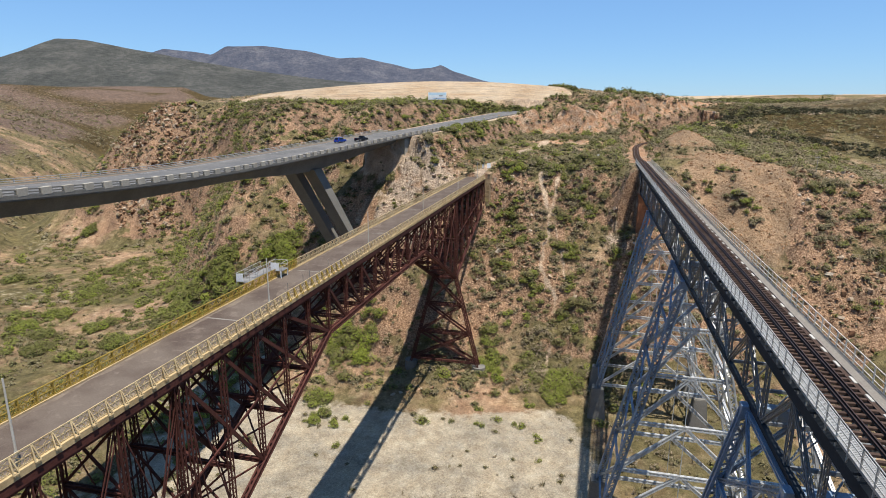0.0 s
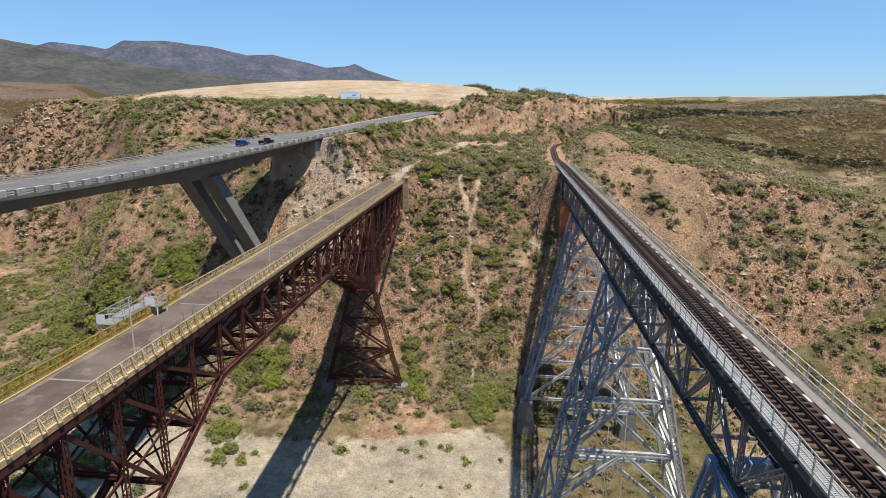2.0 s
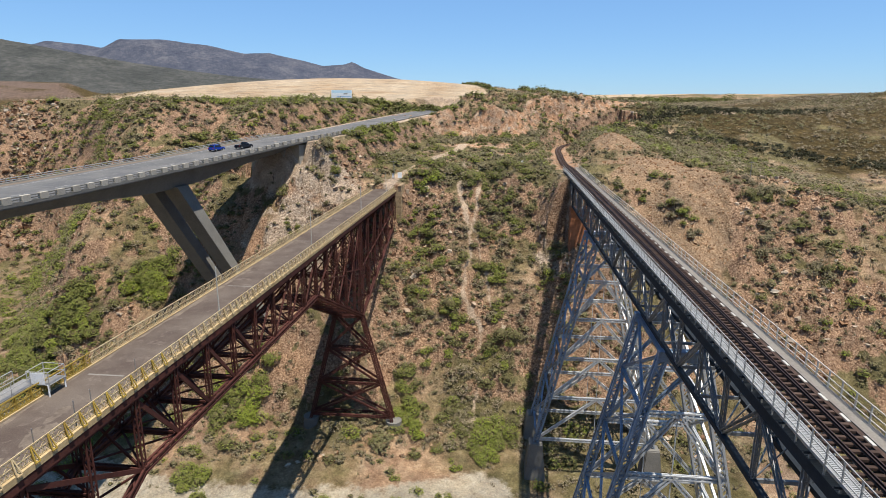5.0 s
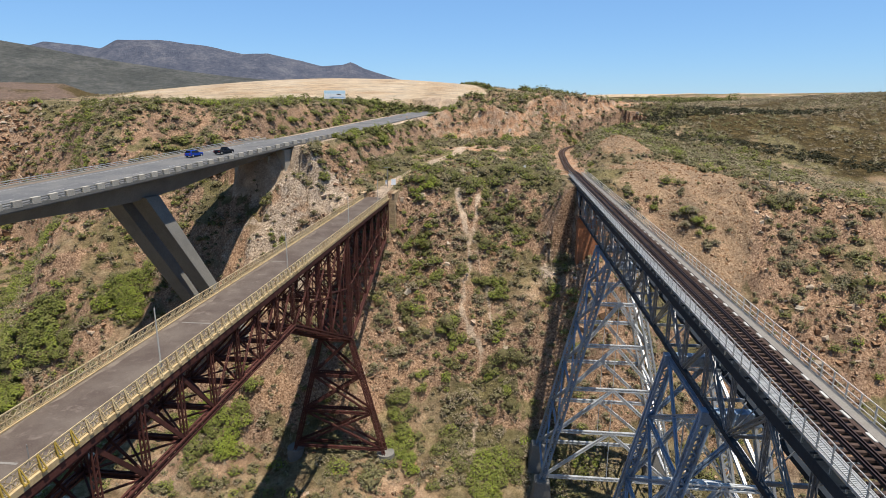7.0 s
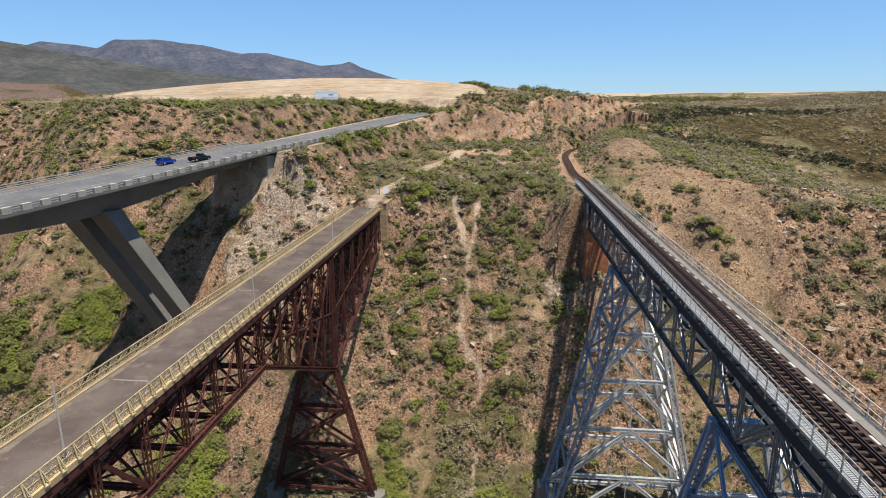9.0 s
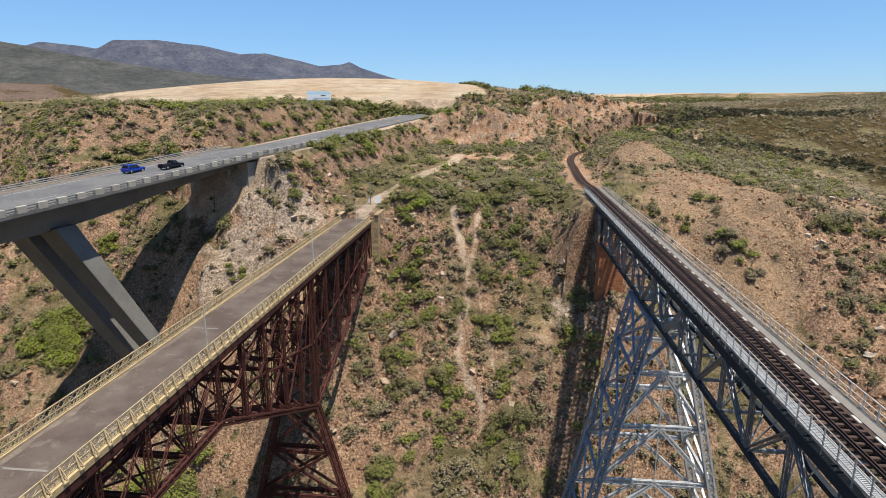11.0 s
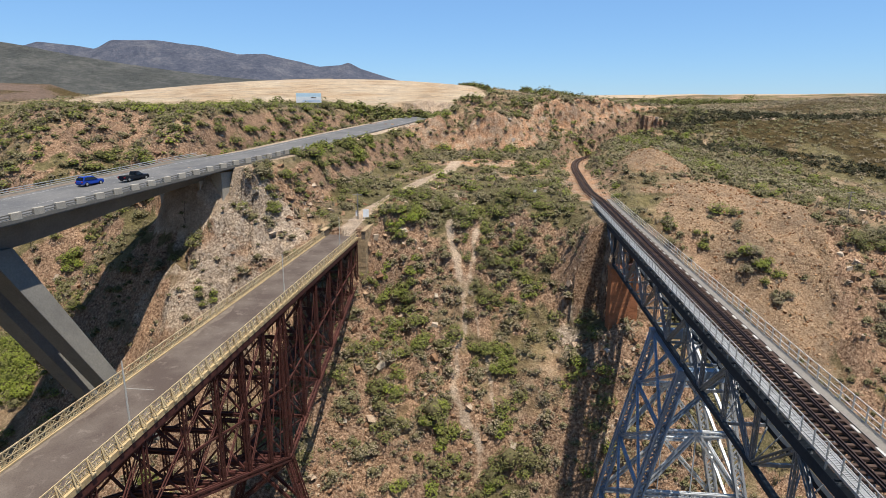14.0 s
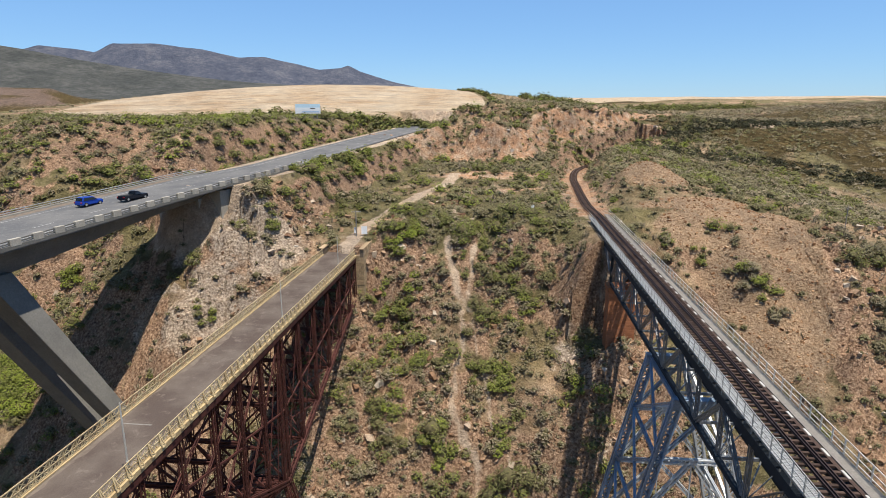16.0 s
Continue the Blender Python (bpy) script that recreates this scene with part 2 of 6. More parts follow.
def part(name, bm, mat, parent=None, label=""):
    me = bm if isinstance(bm, bpy.types.Mesh) else mesh_of(name, bm, mat)
    ob = new(name, me)
    if parent is not None:
        ob.parent = parent
    if label:
        ob["label"] = label
    return ob


def thing(name, m, label, category, group="", kind=""):
    ob = new(name)
    ob.matrix_basis = m
    ob.empty_display_size = 0.5
    return tagged(ob, label, category, group, kind)


def block(bm, lo, hi):
    (x0, y0, z0), (x1, y1, z1) = lo, hi
    v = [bm.verts.new(p) for p in ((x0, y0, z0), (x1, y0, z0), (x1, y1, z0), (x0, y1, z0), (x0, y0, z1), (x1, y0, z1), (x1, y1, z1), (x0, y1, z1))]
    for f in ((0, 3, 2, 1), (4, 5, 6, 7), (0, 1, 5, 4), (1, 2, 6, 5), (2, 3, 7, 6), (3, 0, 4, 7)):
        bm.faces.new([v[i] for i in f])


def frame_of(a, b, side):
    d = (b - a).normalized()
    x = side - d * side.dot(d)
    if x.length < 1e-4:
        x = Vector((0, 0, 1)) - d * d.z
    x.normalize()
    return d, x, d.cross(x)


def beam(bm, a, b, w, h, side=Vector((1, 0, 0)), off=(0.0, 0.0)):
    """A straight bar from a to b, w wide along side and h deep across it."""
    a, b = Vector(a), Vector(b)
    d, x, y = frame_of(a, b, Vector(side))
    o = x * off[0] + y * off[1]
    ring = [(-w / 2, -h / 2), (w / 2, -h / 2), (w / 2, h / 2), (-w / 2, h / 2)]
    v0 = [bm.verts.new(a + o + x * i + y * j) for i, j in ring]
    v1 = [bm.verts.new(b + o + x * i + y * j) for i, j in ring]
    bm.faces.new(v0[::-1])
    bm.faces.new(v1)
    for i in range(4):
        bm.faces.new((v0[i], v0[(i + 1) % 4], v1[(i + 1) % 4], v1[i]))


def laced(bm, a, b, w, h, side=(1, 0, 0), t=0.09, pitch=0.7, faces=(0, 1)):
    """A built-up member: four corner angles laced with a zigzag of flat bars."""
    a, b = Vector(a), Vector(b)
    d, x, y = frame_of(a, b, Vector(side))
    for i in (-1, 1):
        for j in (-1, 1):
            beam(bm, a, b, t * 1.5, t * 1.5, side, (i * w / 2, j * h / 2))
    n = max(2, int((b - a).length / pitch))
    step = (b - a) / n
    for k in range(n):
        s = 1 if k % 2 else -1
        p, q = a + step * k, a + step * (k + 1)
        if 0 in faces:
            for j in (-1, 1):
                beam(bm, p + x * (s * w / 2) + y * (j * h / 2), q - x * (s * w / 2) + y * (j * h / 2), t, t * 0.35, x)
        if 1 in faces:
            for i in (-1, 1):
                beam(bm, p + y * (s * h / 2) + x * (i * w / 2), q - y * (s * h / 2) + x * (i * w / 2), t, t * 0.35, y)


def tube(bm, a, b, r, seg=8, r2=None):
    a, b = Vector(a), Vector(b)
    d, x, y = frame_of(a, b, Vector((1, 0, 0)))
    r2 = r if r2 is None else r2
    v0 = [bm.verts.new(a + (x * math.cos(k * math.tau / seg) + y * math.sin(k * math.tau / seg)) * r) for k in range(seg)]
    v1 = [bm.verts.new(b + (x * math.cos(k * math.tau / seg) + y * math.sin(k * math.tau / seg)) * r2) for k in range(seg)]
    for k in range(seg):
        bm.faces.new((v0[k], v0[(k + 1) % seg], v1[(k + 1) % seg], v1[k]))
    bm.faces.new(v0[::-1])
    bm.faces.new(v1)


def single(fn, *args, **kw):
    bm = bmesh.new()
    fn(bm, *args, **kw)
    return bm


# ---- ground ----
def hash01(i, j, seed):
    n = (i.astype(np.int64) * 374761393 + j.astype(np.int64) * 668265263 + seed * 1274126177) & 0x7FFFFFFF
    n = ((n ^ (n >> 13)) * 1274126177) & 0x7FFFFFFF
    return ((n ^ (n >> 16)) & 0xFFFFFF) / float(0xFFFFFF)


def vnoise(x, y, seed=0):
    i, j = np.floor(x), np.floor(y)
    u, v = x - i, y - j
    u, v = u * u * (3 - 2 * u), v * v * (3 - 2 * v)
    i, j = i.astype(np.int64), j.astype(np.int64)
    a, b, c, d = hash01(i, j, seed), hash01(i + 1, j, seed), hash01(i, j + 1, seed), hash01(i + 1, j + 1, seed)
    return (a * (1 - u) + b * u) * (1 - v) + (c * (1 - u) + d * u) * v


def fbm(x, y, scale, octaves=4, seed=0, gain=0.5):
    out, amp, tot = 0.0, 1.0, 0.0
    for k in range(octaves):
        out = out + amp * (vnoise(x / scale * 2**k + 17.3 * k, y / scale * 2**k - 9.1 * k, seed + k) - 0.5)
        tot += amp
        amp *= gain
    return out / tot * 2


def step01(v, a, b):
    t = np.clip((v - a) / (b - a), 0, 1)
    return t * t * (3 - 2 * t)


def along(x, y, line):
    """Distance from a bent line, positive on its left, and how far along it the nearest place lies (0 to 1 a stretch)."""
    best, sgn, pos = np.full(x.shape, 1e9), np.ones(x.shape), np.zeros(x.shape)
    for k in range(len(line) - 1):
        (ax, ay), (bx, by) = line[k][:2], line[k + 1][:2]
        dx, dy = bx - ax, by - ay
        t = np.clip(((x - ax) * dx + (y - ay) * dy) / (dx * dx + dy * dy), 0, 1)
        ex, ey = x - ax - t * dx, y - ay - t * dy
        d = np.hypot(ex, ey)
        near = d < best
        best = np.where(near, d, best)
        sgn = np.where(near, np.sign(dx * ey - dy * ex), sgn)
        pos = np.where(near, k + t, pos)
    return best * np.where(sgn == 0, 1, sgn), pos


# foot of the gorge wall; the wall rises on its left hand
FOOT = [(-420, 900), (-260, 520), (-190, 360), (-140, 262), (-112, 202), (-92, 163), (-68, 140), (-35, 120), (0, 114), (25, 118), (50, 112), (72, 106), (97, 99), (160, 78), (280, 40), (600, -60), (1500, -200)]
PROFILE_D = [-700, -330, -165, -100, -76, -28, -10, 0, 12, 24, 36, 48, 58, 68, 95, 120, 200, 330, 600, 3000, 5000]
PROFILE_Z = [45, 26, -18, -48, -72.5, -72.5, -70.8, -69.4, -65.6, -53, -41.3, -31, -21.5, -18.3, -16, -14, -8, -4, 6, 60, 90]

# highway: bearing and level follow the distance from the bridge's far end
HW_B, HW_K, HW_X, HW_Y, HW_W = radians(31.0), radians(0.30), -15.3, 173.4, 17.0


def highway(s):
    """Near edge of the carriageway, its bearing and level at s metres past the abutment."""
    n = max(1, int(abs(s) / 2))
    x, y, h = HW_X, HW_Y, s / n
    for k in range(n):
        b = hw_bearing((k + 0.5) * h)
        x, y = x + math.sin(b) * h, y + math.cos(b) * h
    z = -10.2 + 0.093 * s + 0.00064 * s * s if s < 0 else -10.2 + 0.052 * s
    return x, y, max(-13.6, min(z, -3.6)), hw_bearing(s)


def hw_width(s):
    """Full width on the bridge, narrower past the abutment."""
    u = min(max(s / 24.0, 0.0), 1.0)
    return HW_W - 4.2 * u * u * (3 - 2 * u)


def hw_bearing(s):
    return HW_B + HW_K * max(s, -70.0) if s < 0 else HW_B - radians(0.6) * min(s, 19.0) + radians(0.03) * s


HW = [(*highway(s), hw_width(s)) for s in range(0, 150, 6)]
HW_LONG = [(x - math.cos(b) * HW_W / 2, y + math.sin(b) * HW_W / 2) for x, y, z, b in (highway(s) for s in range(-90, 138, 6))]
HW_MID = [(x - math.cos(b) * w / 2, y + math.sin(b) * w / 2, z) for x, y, z, b, w in HW]
TRACK = [(50.6, 155.0, -18.1), (55.3, 177.0, -18.1), (57.8, 188.0, -18.1), (60.9, 201.0, -18.0), (64.9, 216.0, -17.9), (71.6, 240.0, -17.8), (80.2, 262.0, -17.7), (92.0, 280.0, -17.5), (108.0, 294.0, -17.3), (126.0, 304.0, -17.0)]
DIRT = [(5.0, 166.0, -20.9), (8.5, 179.0, -19.8), (14.5, 191.0, -18.4), (22.0, 204.0, -16.8), (29.0, 215.0, -15.8), (33.0, 228.0, -14.6)]


QUARRY = [(8, 262), (26, 252), (44, 250), (58, 251), (64, 256), (70, 270), (82, 287), (98, 301), (118, 313), (150, 330)]


def level_to(x, y, z, line, flat, fade, drop=0.0):
    d, pos = along(x, y, line)
    k = np.clip(pos.astype(int), 0, len(line) - 2)
    lz = np.array([p[2] for p in line])
    want = lz[k] + (lz[k + 1] - lz[k]) * (pos - k) - drop
    end = (pos > 0.001) & (pos < len(line) - 1.001)
    w = (1 - step01(np.abs(d), flat, fade)) * np.where(end, 1.0, 1 - step01(np.abs(d), flat * 0.4, flat))
    return z * (1 - w) + want * w


def ground_z(x, y):
    x, y = np.asarray(x, float), np.asarray(y, float)
    d, _ = along(x, y, FOOT)
    wob = fbm(x, y, 46, 3, 3) * 7 * step01(d, -60, 10) * (1 - step01(d, 90, 200))
    far = np.hypot(x, y - 60)
    steep = np.where(d > 0, 1 + 0.8 * step01(-x, 45, 82) * (1 - step01(y, 300, 420)), 1.0)
    d = d * steep
    z = np.interp(d + wob, PROFILE_D, PROFILE_Z)
    wall = step01(d, 4, 22) * (1 - step01(d, 58, 90))
    # spurs and gullies running down the wall
    z = z + wall * (fbm(x * 1.6, y * 0.5, 22, 4, 11) * 4.5 + np.abs(fbm(x, y, 9, 4, 21)) * 2.6 - 0.8)
    z = z + wall * 0.55 * fbm(x, y, 3.2, 3, 31) * 1.4
    # rounded hill above the highway
    hd, _ = along(x, y, HW_LONG)
    hill = step01(hd, 10, 23) * step01(d, 44, 78) * (1 - step01(y, 320, 420))
    z = z + hill * np.maximum(-0.6 + 1.0 * fbm(x, y, 40, 3, 15) - z, 0)
    # pale crag beneath the highway abutment
    z = z + 8.5 * np.exp(-(((x + 21) / 11) ** 2 + ((y - 157) / 11) ** 2))
    z = z + 7.5 * np.exp(-(((x + 25) / 16) ** 2 + ((y - 174) / 9) ** 2))
    crag = np.exp(-(((x + 17) / 13) ** 2 + ((y - 165) / 12) ** 2))
    z = z + crag * (np.abs(fbm(x, y, 5, 3, 17)) * 5.5 - 1.4 + np.abs(fbm(x * 1.6, y, 2.6, 2, 19)) * 2.4)
    # hollow beside the old stone abutment
    z = z - 6.0 * np.exp(-(((x - 12) / 5) ** 2 + ((y - 161) / 6) ** 2))
    # outcrops breaking through the wall
    out = np.clip(fbm(x, y, 13, 4, 93) * 2.2, 0, 1) * wall
    z = z + out * (np.abs(fbm(x * 1.5, y, 4.0, 3, 23)) * 3.4 - 0.5)
    z = z + 11.0 * np.exp(-(((x - 49) / 8) ** 2 + ((y - 144.5) / 7) ** 2))
    # broken spur at the bend of the gorge
    spur = np.exp(-(((x + 170) / 28) ** 2 + ((y - 308) / 26) ** 2))
    z = z + spur * (np.abs(fbm(x, y, 14, 4, 27)) * 14 - 2.0)
    # side valley falling away beyond the spoil bank
    z = z - 17 * step01(x, 78, 190) * (1 - step01(y, 215, 330)) * step01(d, 30, 70)
    z = z + 1.2 * np.exp(-(((x - 74) / 17) ** 2 + ((y - 178) / 12) ** 2))
    z = z + 6.0 * np.exp(-(((x - 79) / 9) ** 2 + ((y - 204) / 9) ** 2))
    # ploughed rise and the ground behind it
    wf = step01(y, 275, 335) * (1 - step01(np.abs(x + 15), 150, 250)) * (1 - step01(y, 700, 1100))
    z = z * (1 - wf) + wf * (0.2 + 24.0 * step01(y, 300, 640) * (1 - 0.35 * ((x + 20) / 140) ** 2).clip(0.2, 1))
    z = z + 13 * np.exp(-(((x - 390) / 130) ** 2 + ((y - 380) / 130) ** 2))
    rough = step01(d, -4, 10) * (1 - 0.85 * step01(y, 265, 320) * (1 - step01(np.abs(x + 40), 190, 240)))
    z = z + rough * (fbm(x, y, 18, 4, 41) * 1.1 + fbm(x, y, 4, 3, 51) * 0.35)
    z = z + step01(far, 300, 900) * fbm(x, y, 260, 4, 61) * 9 * step01(np.abs(x - 40), 60, 300)
    z = z + (1 - step01(d, -10, 0)) * (fbm(x, y, 30, 4, 71) * 0.9 + fbm(x, y, 6, 3, 75) * 0.2)
    # quarried face between highway and railway
    face, _ = along(x, y, QUARRY)
    up = step01(face + fbm(x, y, 11, 4, 81) * 5.0, -1, 6)
    up = up * step01(np.abs(along(x, y, TRACK)[0]), 2.6, 8)
    z = z + up * step01(y, 225, 250) * step01(x, 6, 30) * (1 - step01(x, 118, 150)) * (1 - step01(y, 295, 335)) * (8.0 + 6.5 * fbm(x, y, 12, 4, 85) + 3.0 * np.abs(fbm(x, y, 3.5, 2, 87)))
    z = z + 0.9 * fbm(x, y, 5, 3, 89) * step01(5 - np.abs(face - 2.5), -3, 3) * step01(y, 225, 250) * step01(x, 6, 30)
    z = level_to(x, y, z, [(a, b, c - 0.25) for a, b, c in HW_MID], HW_W / 2 + 0.6, HW_W / 2 + 9)
    z = level_to(x, y, z, [(a, b, c - 0.75) for a, b, c in TRACK], 2.4, 10.0)
    z = level_to(x, y, z, DIRT, 2.2, 6.0)
    return z


def spaced(core0, core1, fine, lo, hi, grow=1.09):
    """Grid lines: even within the core, wider and wider outside."""
    out = list(np.arange(core0, core1 + 1e-6, fine))
    g, v = fine, core1
    while v < hi:
        g *= grow
        v += g
        out.append(min(v, hi))
    g, v, low = fine, core0, []
    while v > lo:
        g *= grow
        v -= g
        low.append(max(v, lo))
    return np.array(low[::-1] + out)


def grid_mesh(name, gx, gy, z, mat):
    nx, ny = len(gx), len(gy)
    X, Y = np.meshgrid(gx, gy)
    co = np.stack([X.ravel(), Y.ravel(), z.ravel()], 1)
    i = np.arange(ny - 1)[:, None] * nx + np.arange(nx - 1)[None]
    quads = np.stack([i, i + 1, i + 1 + nx, i + nx], -1).reshape(-1, 4)
    return raw_mesh(name, co, quads, mat, True)


def raw_mesh(name, co, faces, mat, smooth=False):
    me = bpy.data.meshes.new(name)
    k = faces.shape[1]
    me.vertices.add(len(co))
    me.vertices.foreach_set("co", co.astype(np.float32).ravel())
    me.loops.add(faces.size)
    me.loops.foreach_set("vertex_index", faces.astype(np.int32).ravel())
    me.polygons.add(len(faces))
    me.polygons.foreach_set("loop_start", np.arange(0, faces.size, k, dtype=np.int32))
    me.polygons.foreach_set("use_smooth", np.full(len(faces), smooth))
    me.update(calc_edges=True)
    me.materials.append(mat)
    return me


def layer(me, name, values):
    me.attributes.new(name, "FLOAT", "POINT").data.foreach_set("value", np.asarray(values, np.float32).ravel())


def blob(x, y, cx, cy, rx, ry, turn=0.0):
    c, s = math.cos(turn), math.sin(turn)
    u, v = (x - cx) * c + (y - cy) * s, -(x - cx) * s + (y - cy) * c
    return np.clip(1.3 - np.sqrt((u / rx) ** 2 + (v / ry) ** 2), 0, 1)


def masks(x, y, z, slope):
    d, _ = along(x, y, FOOT)
    n = fbm(x, y, 25, 4, 91)
    out = {}
    out["sand"] = np.clip(step01(-d, -3, 9) * (1 - step01(-d, 60, 78)) * (1 - 0.75 * step01(-x, 45, 85)) * (1 - 0.8 * step01(x + 0.15 * (y - 90), 23, 31)) + 0.3 * n, 0, 1) * (d < 6)
    out["rock"] = np.clip(step01(slope, 0.75, 1.35) * 0.9 + 0.5 * fbm(x, y, 13, 4, 93) * step01(d, 4, 15) * (1 - step01(d, 60, 80)) + 0.8 * np.clip(fbm(x, y, 13, 4, 93) * 2.2, 0, 1) * step01(d, 4, 15) * (1 - step01(d, 60, 80)), 0, 1)
    out["grey"] = np.clip((1.35 * blob(x, y, -16, 165, 16, 13) + 0.7 * blob(x, y, 43, 146, 5, 16)) * (0.75 + 0.8 * fbm(x, y, 6, 3, 94)), 0, 1)
    out["red"] = np.clip(step01(-d, 100, 150) * step01(-x, 60, 140) * (0.72 + 0.9 * fbm(x, y, 90, 4, 95)), 0, 1)
    # spoil banks beside the track, and the quarried face
    out["scree"] = np.clip(blob(x, y, 82, 168, 12, 19, -0.25) + blob(x, y, 84, 154, 8, 15, -0.3) + 1.3 * blob(x, y, 79, 201, 9, 7) + blob(x, y, 76, 184, 10, 5) + blob(x, y, 90, 187, 5, 4) + blob(x, y, 71, 173, 5, 5) + blob(x, y, 88, 168, 7, 12, -0.3), 0, 1)
    face, _ = along(x, y, QUARRY)
    out["orange"] = np.clip(1.25 - np.abs(face - 2.5) / 7, 0, 1) * (x > 2) * (x < 150) + 0.9 * blob(x, y, 42, 226, 22, 7) + 0.8 * blob(x, y, 46, 205, 14, 4)
    out["orange"] = np.maximum(out["orange"], 0.85 * (1 - step01(np.abs(along(x, y, TRACK)[0]), 2.2, 7.5)) * (y > 180))
    out["field"] = step01(y - 0.12 * x + 6 * n, 306, 316) * (1 - step01(np.hypot((x + 38) / 128, (y - 560) / 330), 0.97, 1.0)) + step01(y, 1200, 1500) * step01(x, -150, 250)
    dd, _ = along(x, y, DIRT)
    tt, _ = along(x, y, TRACK)
    hh, _ = along(x, y, HW_MID)
    out["path"] = np.maximum((0.85 + 0.3 * fbm(x, y, 7, 3, 57)) * (1 - step01(np.abs(dd + 0.8 * fbm(x, y, 12, 2, 59)), 0.8, 2.6)), 0.5 * (1 - step01(np.abs(tt), 1.7, 3.0)) * (y < 182))
    out["path"] = np.maximum(out["path"], 0.8 * (1 - step01(np.abs(hh), HW_W / 2 + 0.2, HW_W / 2 + 1.2)))
    out["path"] = np.maximum(out["path"], blob(x, y, 185, 316, 6, 16, -0.85))
    gully, _ = along(x + 1.5 * fbm(x, y, 9, 3, 99), y, [(24, 174), (25, 160), (22.5, 150), (25.5, 143), (24, 135), (21, 123)])
    out["path"] = np.maximum(out["path"], (0.62 + 0.45 * fbm(x, y, 8, 3, 55)) * (1 - step01(np.abs(gully), 0.1, 1.5)))
    gully, _ = along(x + 1.5 * fbm(x, y, 9, 3, 96), y, [(31, 173), (27, 164), (29, 148), (32, 142)])
    out["path"] = np.maximum(out["path"], (0.58 + 0.45 * fbm(x, y, 8, 3, 54)) * (1 - step01(np.abs(gully), 0.1, 1.4)))
    out["rock"] = np.maximum(out["rock"], 1.1 * blob(x, y, -172, 308, 28, 24))
    # plateau patches: dark scrub ground with cloud shadow put into the colour
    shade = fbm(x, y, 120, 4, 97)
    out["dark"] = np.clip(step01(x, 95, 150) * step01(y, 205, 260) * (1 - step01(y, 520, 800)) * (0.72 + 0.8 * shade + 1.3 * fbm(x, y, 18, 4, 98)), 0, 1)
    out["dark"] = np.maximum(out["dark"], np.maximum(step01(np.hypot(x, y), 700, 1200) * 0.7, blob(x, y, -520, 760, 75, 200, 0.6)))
    return out


GX, GY = spaced(-215, 140, 1.05, -4600, 4600), spaced(84, 325, 1.05, -1600, 4700)
_X, _Y = np.meshgrid(GX, GY)
_Z = ground_z(_X, _Y)
ground_mesh = grid_mesh("ground", GX, GY, _Z, M_GROUND)
_gy, _gx = np.gradient(_Z, GY, GX)
ground_masks = masks(_X, _Y, _Z, np.hypot(_gx, _gy))
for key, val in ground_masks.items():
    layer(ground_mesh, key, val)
_rocky = np.maximum(np.maximum(ground_masks["rock"], ground_masks["grey"]), ground_masks["orange"])[:-1, :-1]
ground_mesh.polygons.foreach_set("use_smooth", (_rocky < 0.42).ravel())
ground = tagged(new("ground", ground_mesh), "dry gorge wall, sandy river bed and scrubland plateau", "ground", kind="structure")


# ---- mountains beyond the plateau ----
def mountain_material(name, a, b, c):
    m, nt, bs = material(name, 1.0)
    n1, n2 = noise_tex(nt, 0.006, 8.0, 0.68), noise_tex(nt, 0.035, 7.0, 0.78)
    col = ramp(nt, calc(nt, "ADD", calc(nt, "MULTIPLY", n1, 0.5), calc(nt, "MULTIPLY", n2, 0.5)), [(0.40, a), (0.5, b), (0.60, c)])
    nt.links.new(col, bs.inputs["Base Color"])
    nt.links.new(bump(nt, n2, 1.0, 22.0), bs.inputs["Normal"])
    return m


def ridge(name, mat, y0, depth, x0, x1, crest, rough, seed, label):
    gx, gy = np.linspace(x0, x1, 220), np.linspace(y0 - depth, y0 + depth, 70)
    X, Y = np.meshgrid(gx, gy)
    top = np.interp(X, [p[0] for p in crest], [p[1] for p in crest])
    prof = np.clip(1 - np.abs(Y - y0) / depth, 0, 1) ** 0.85
    Z = top * prof + prof * (1 - prof) * 4 * rough * fbm(X, Y, 420, 5, seed) + prof * rough * 0.12 * fbm(X, Y, 120, 4, seed + 7) - 20
    return tagged(new(name, grid_mesh(name, gx, gy, Z, mat)), label, "mountain", kind="structure")


# distance haze is mixed into the colours, bluest on the far range
M_MT_FAR = mountain_material("hazy_blue_grey_mountain", (0.054, 0.062, 0.088), (0.080, 0.087, 0.114), (0.130, 0.132, 0.150))
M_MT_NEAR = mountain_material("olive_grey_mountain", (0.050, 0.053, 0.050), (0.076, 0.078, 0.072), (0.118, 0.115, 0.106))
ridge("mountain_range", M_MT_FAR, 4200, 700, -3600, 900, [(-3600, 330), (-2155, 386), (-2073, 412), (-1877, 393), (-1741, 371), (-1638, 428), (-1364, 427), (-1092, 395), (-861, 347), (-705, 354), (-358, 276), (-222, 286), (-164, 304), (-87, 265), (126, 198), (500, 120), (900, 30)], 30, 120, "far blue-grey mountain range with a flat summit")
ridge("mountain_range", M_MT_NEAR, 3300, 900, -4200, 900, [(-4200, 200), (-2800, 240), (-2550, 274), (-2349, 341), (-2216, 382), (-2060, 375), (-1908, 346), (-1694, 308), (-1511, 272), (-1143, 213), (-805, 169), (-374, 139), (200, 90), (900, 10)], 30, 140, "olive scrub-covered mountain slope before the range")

# ---- railway viaduct ----
RAIL_M = pose(22.7, 21.9, 0, 0, 0, -12.05)
RAIL_Z = -18.0
S0, S1 = -60.0, 156.0
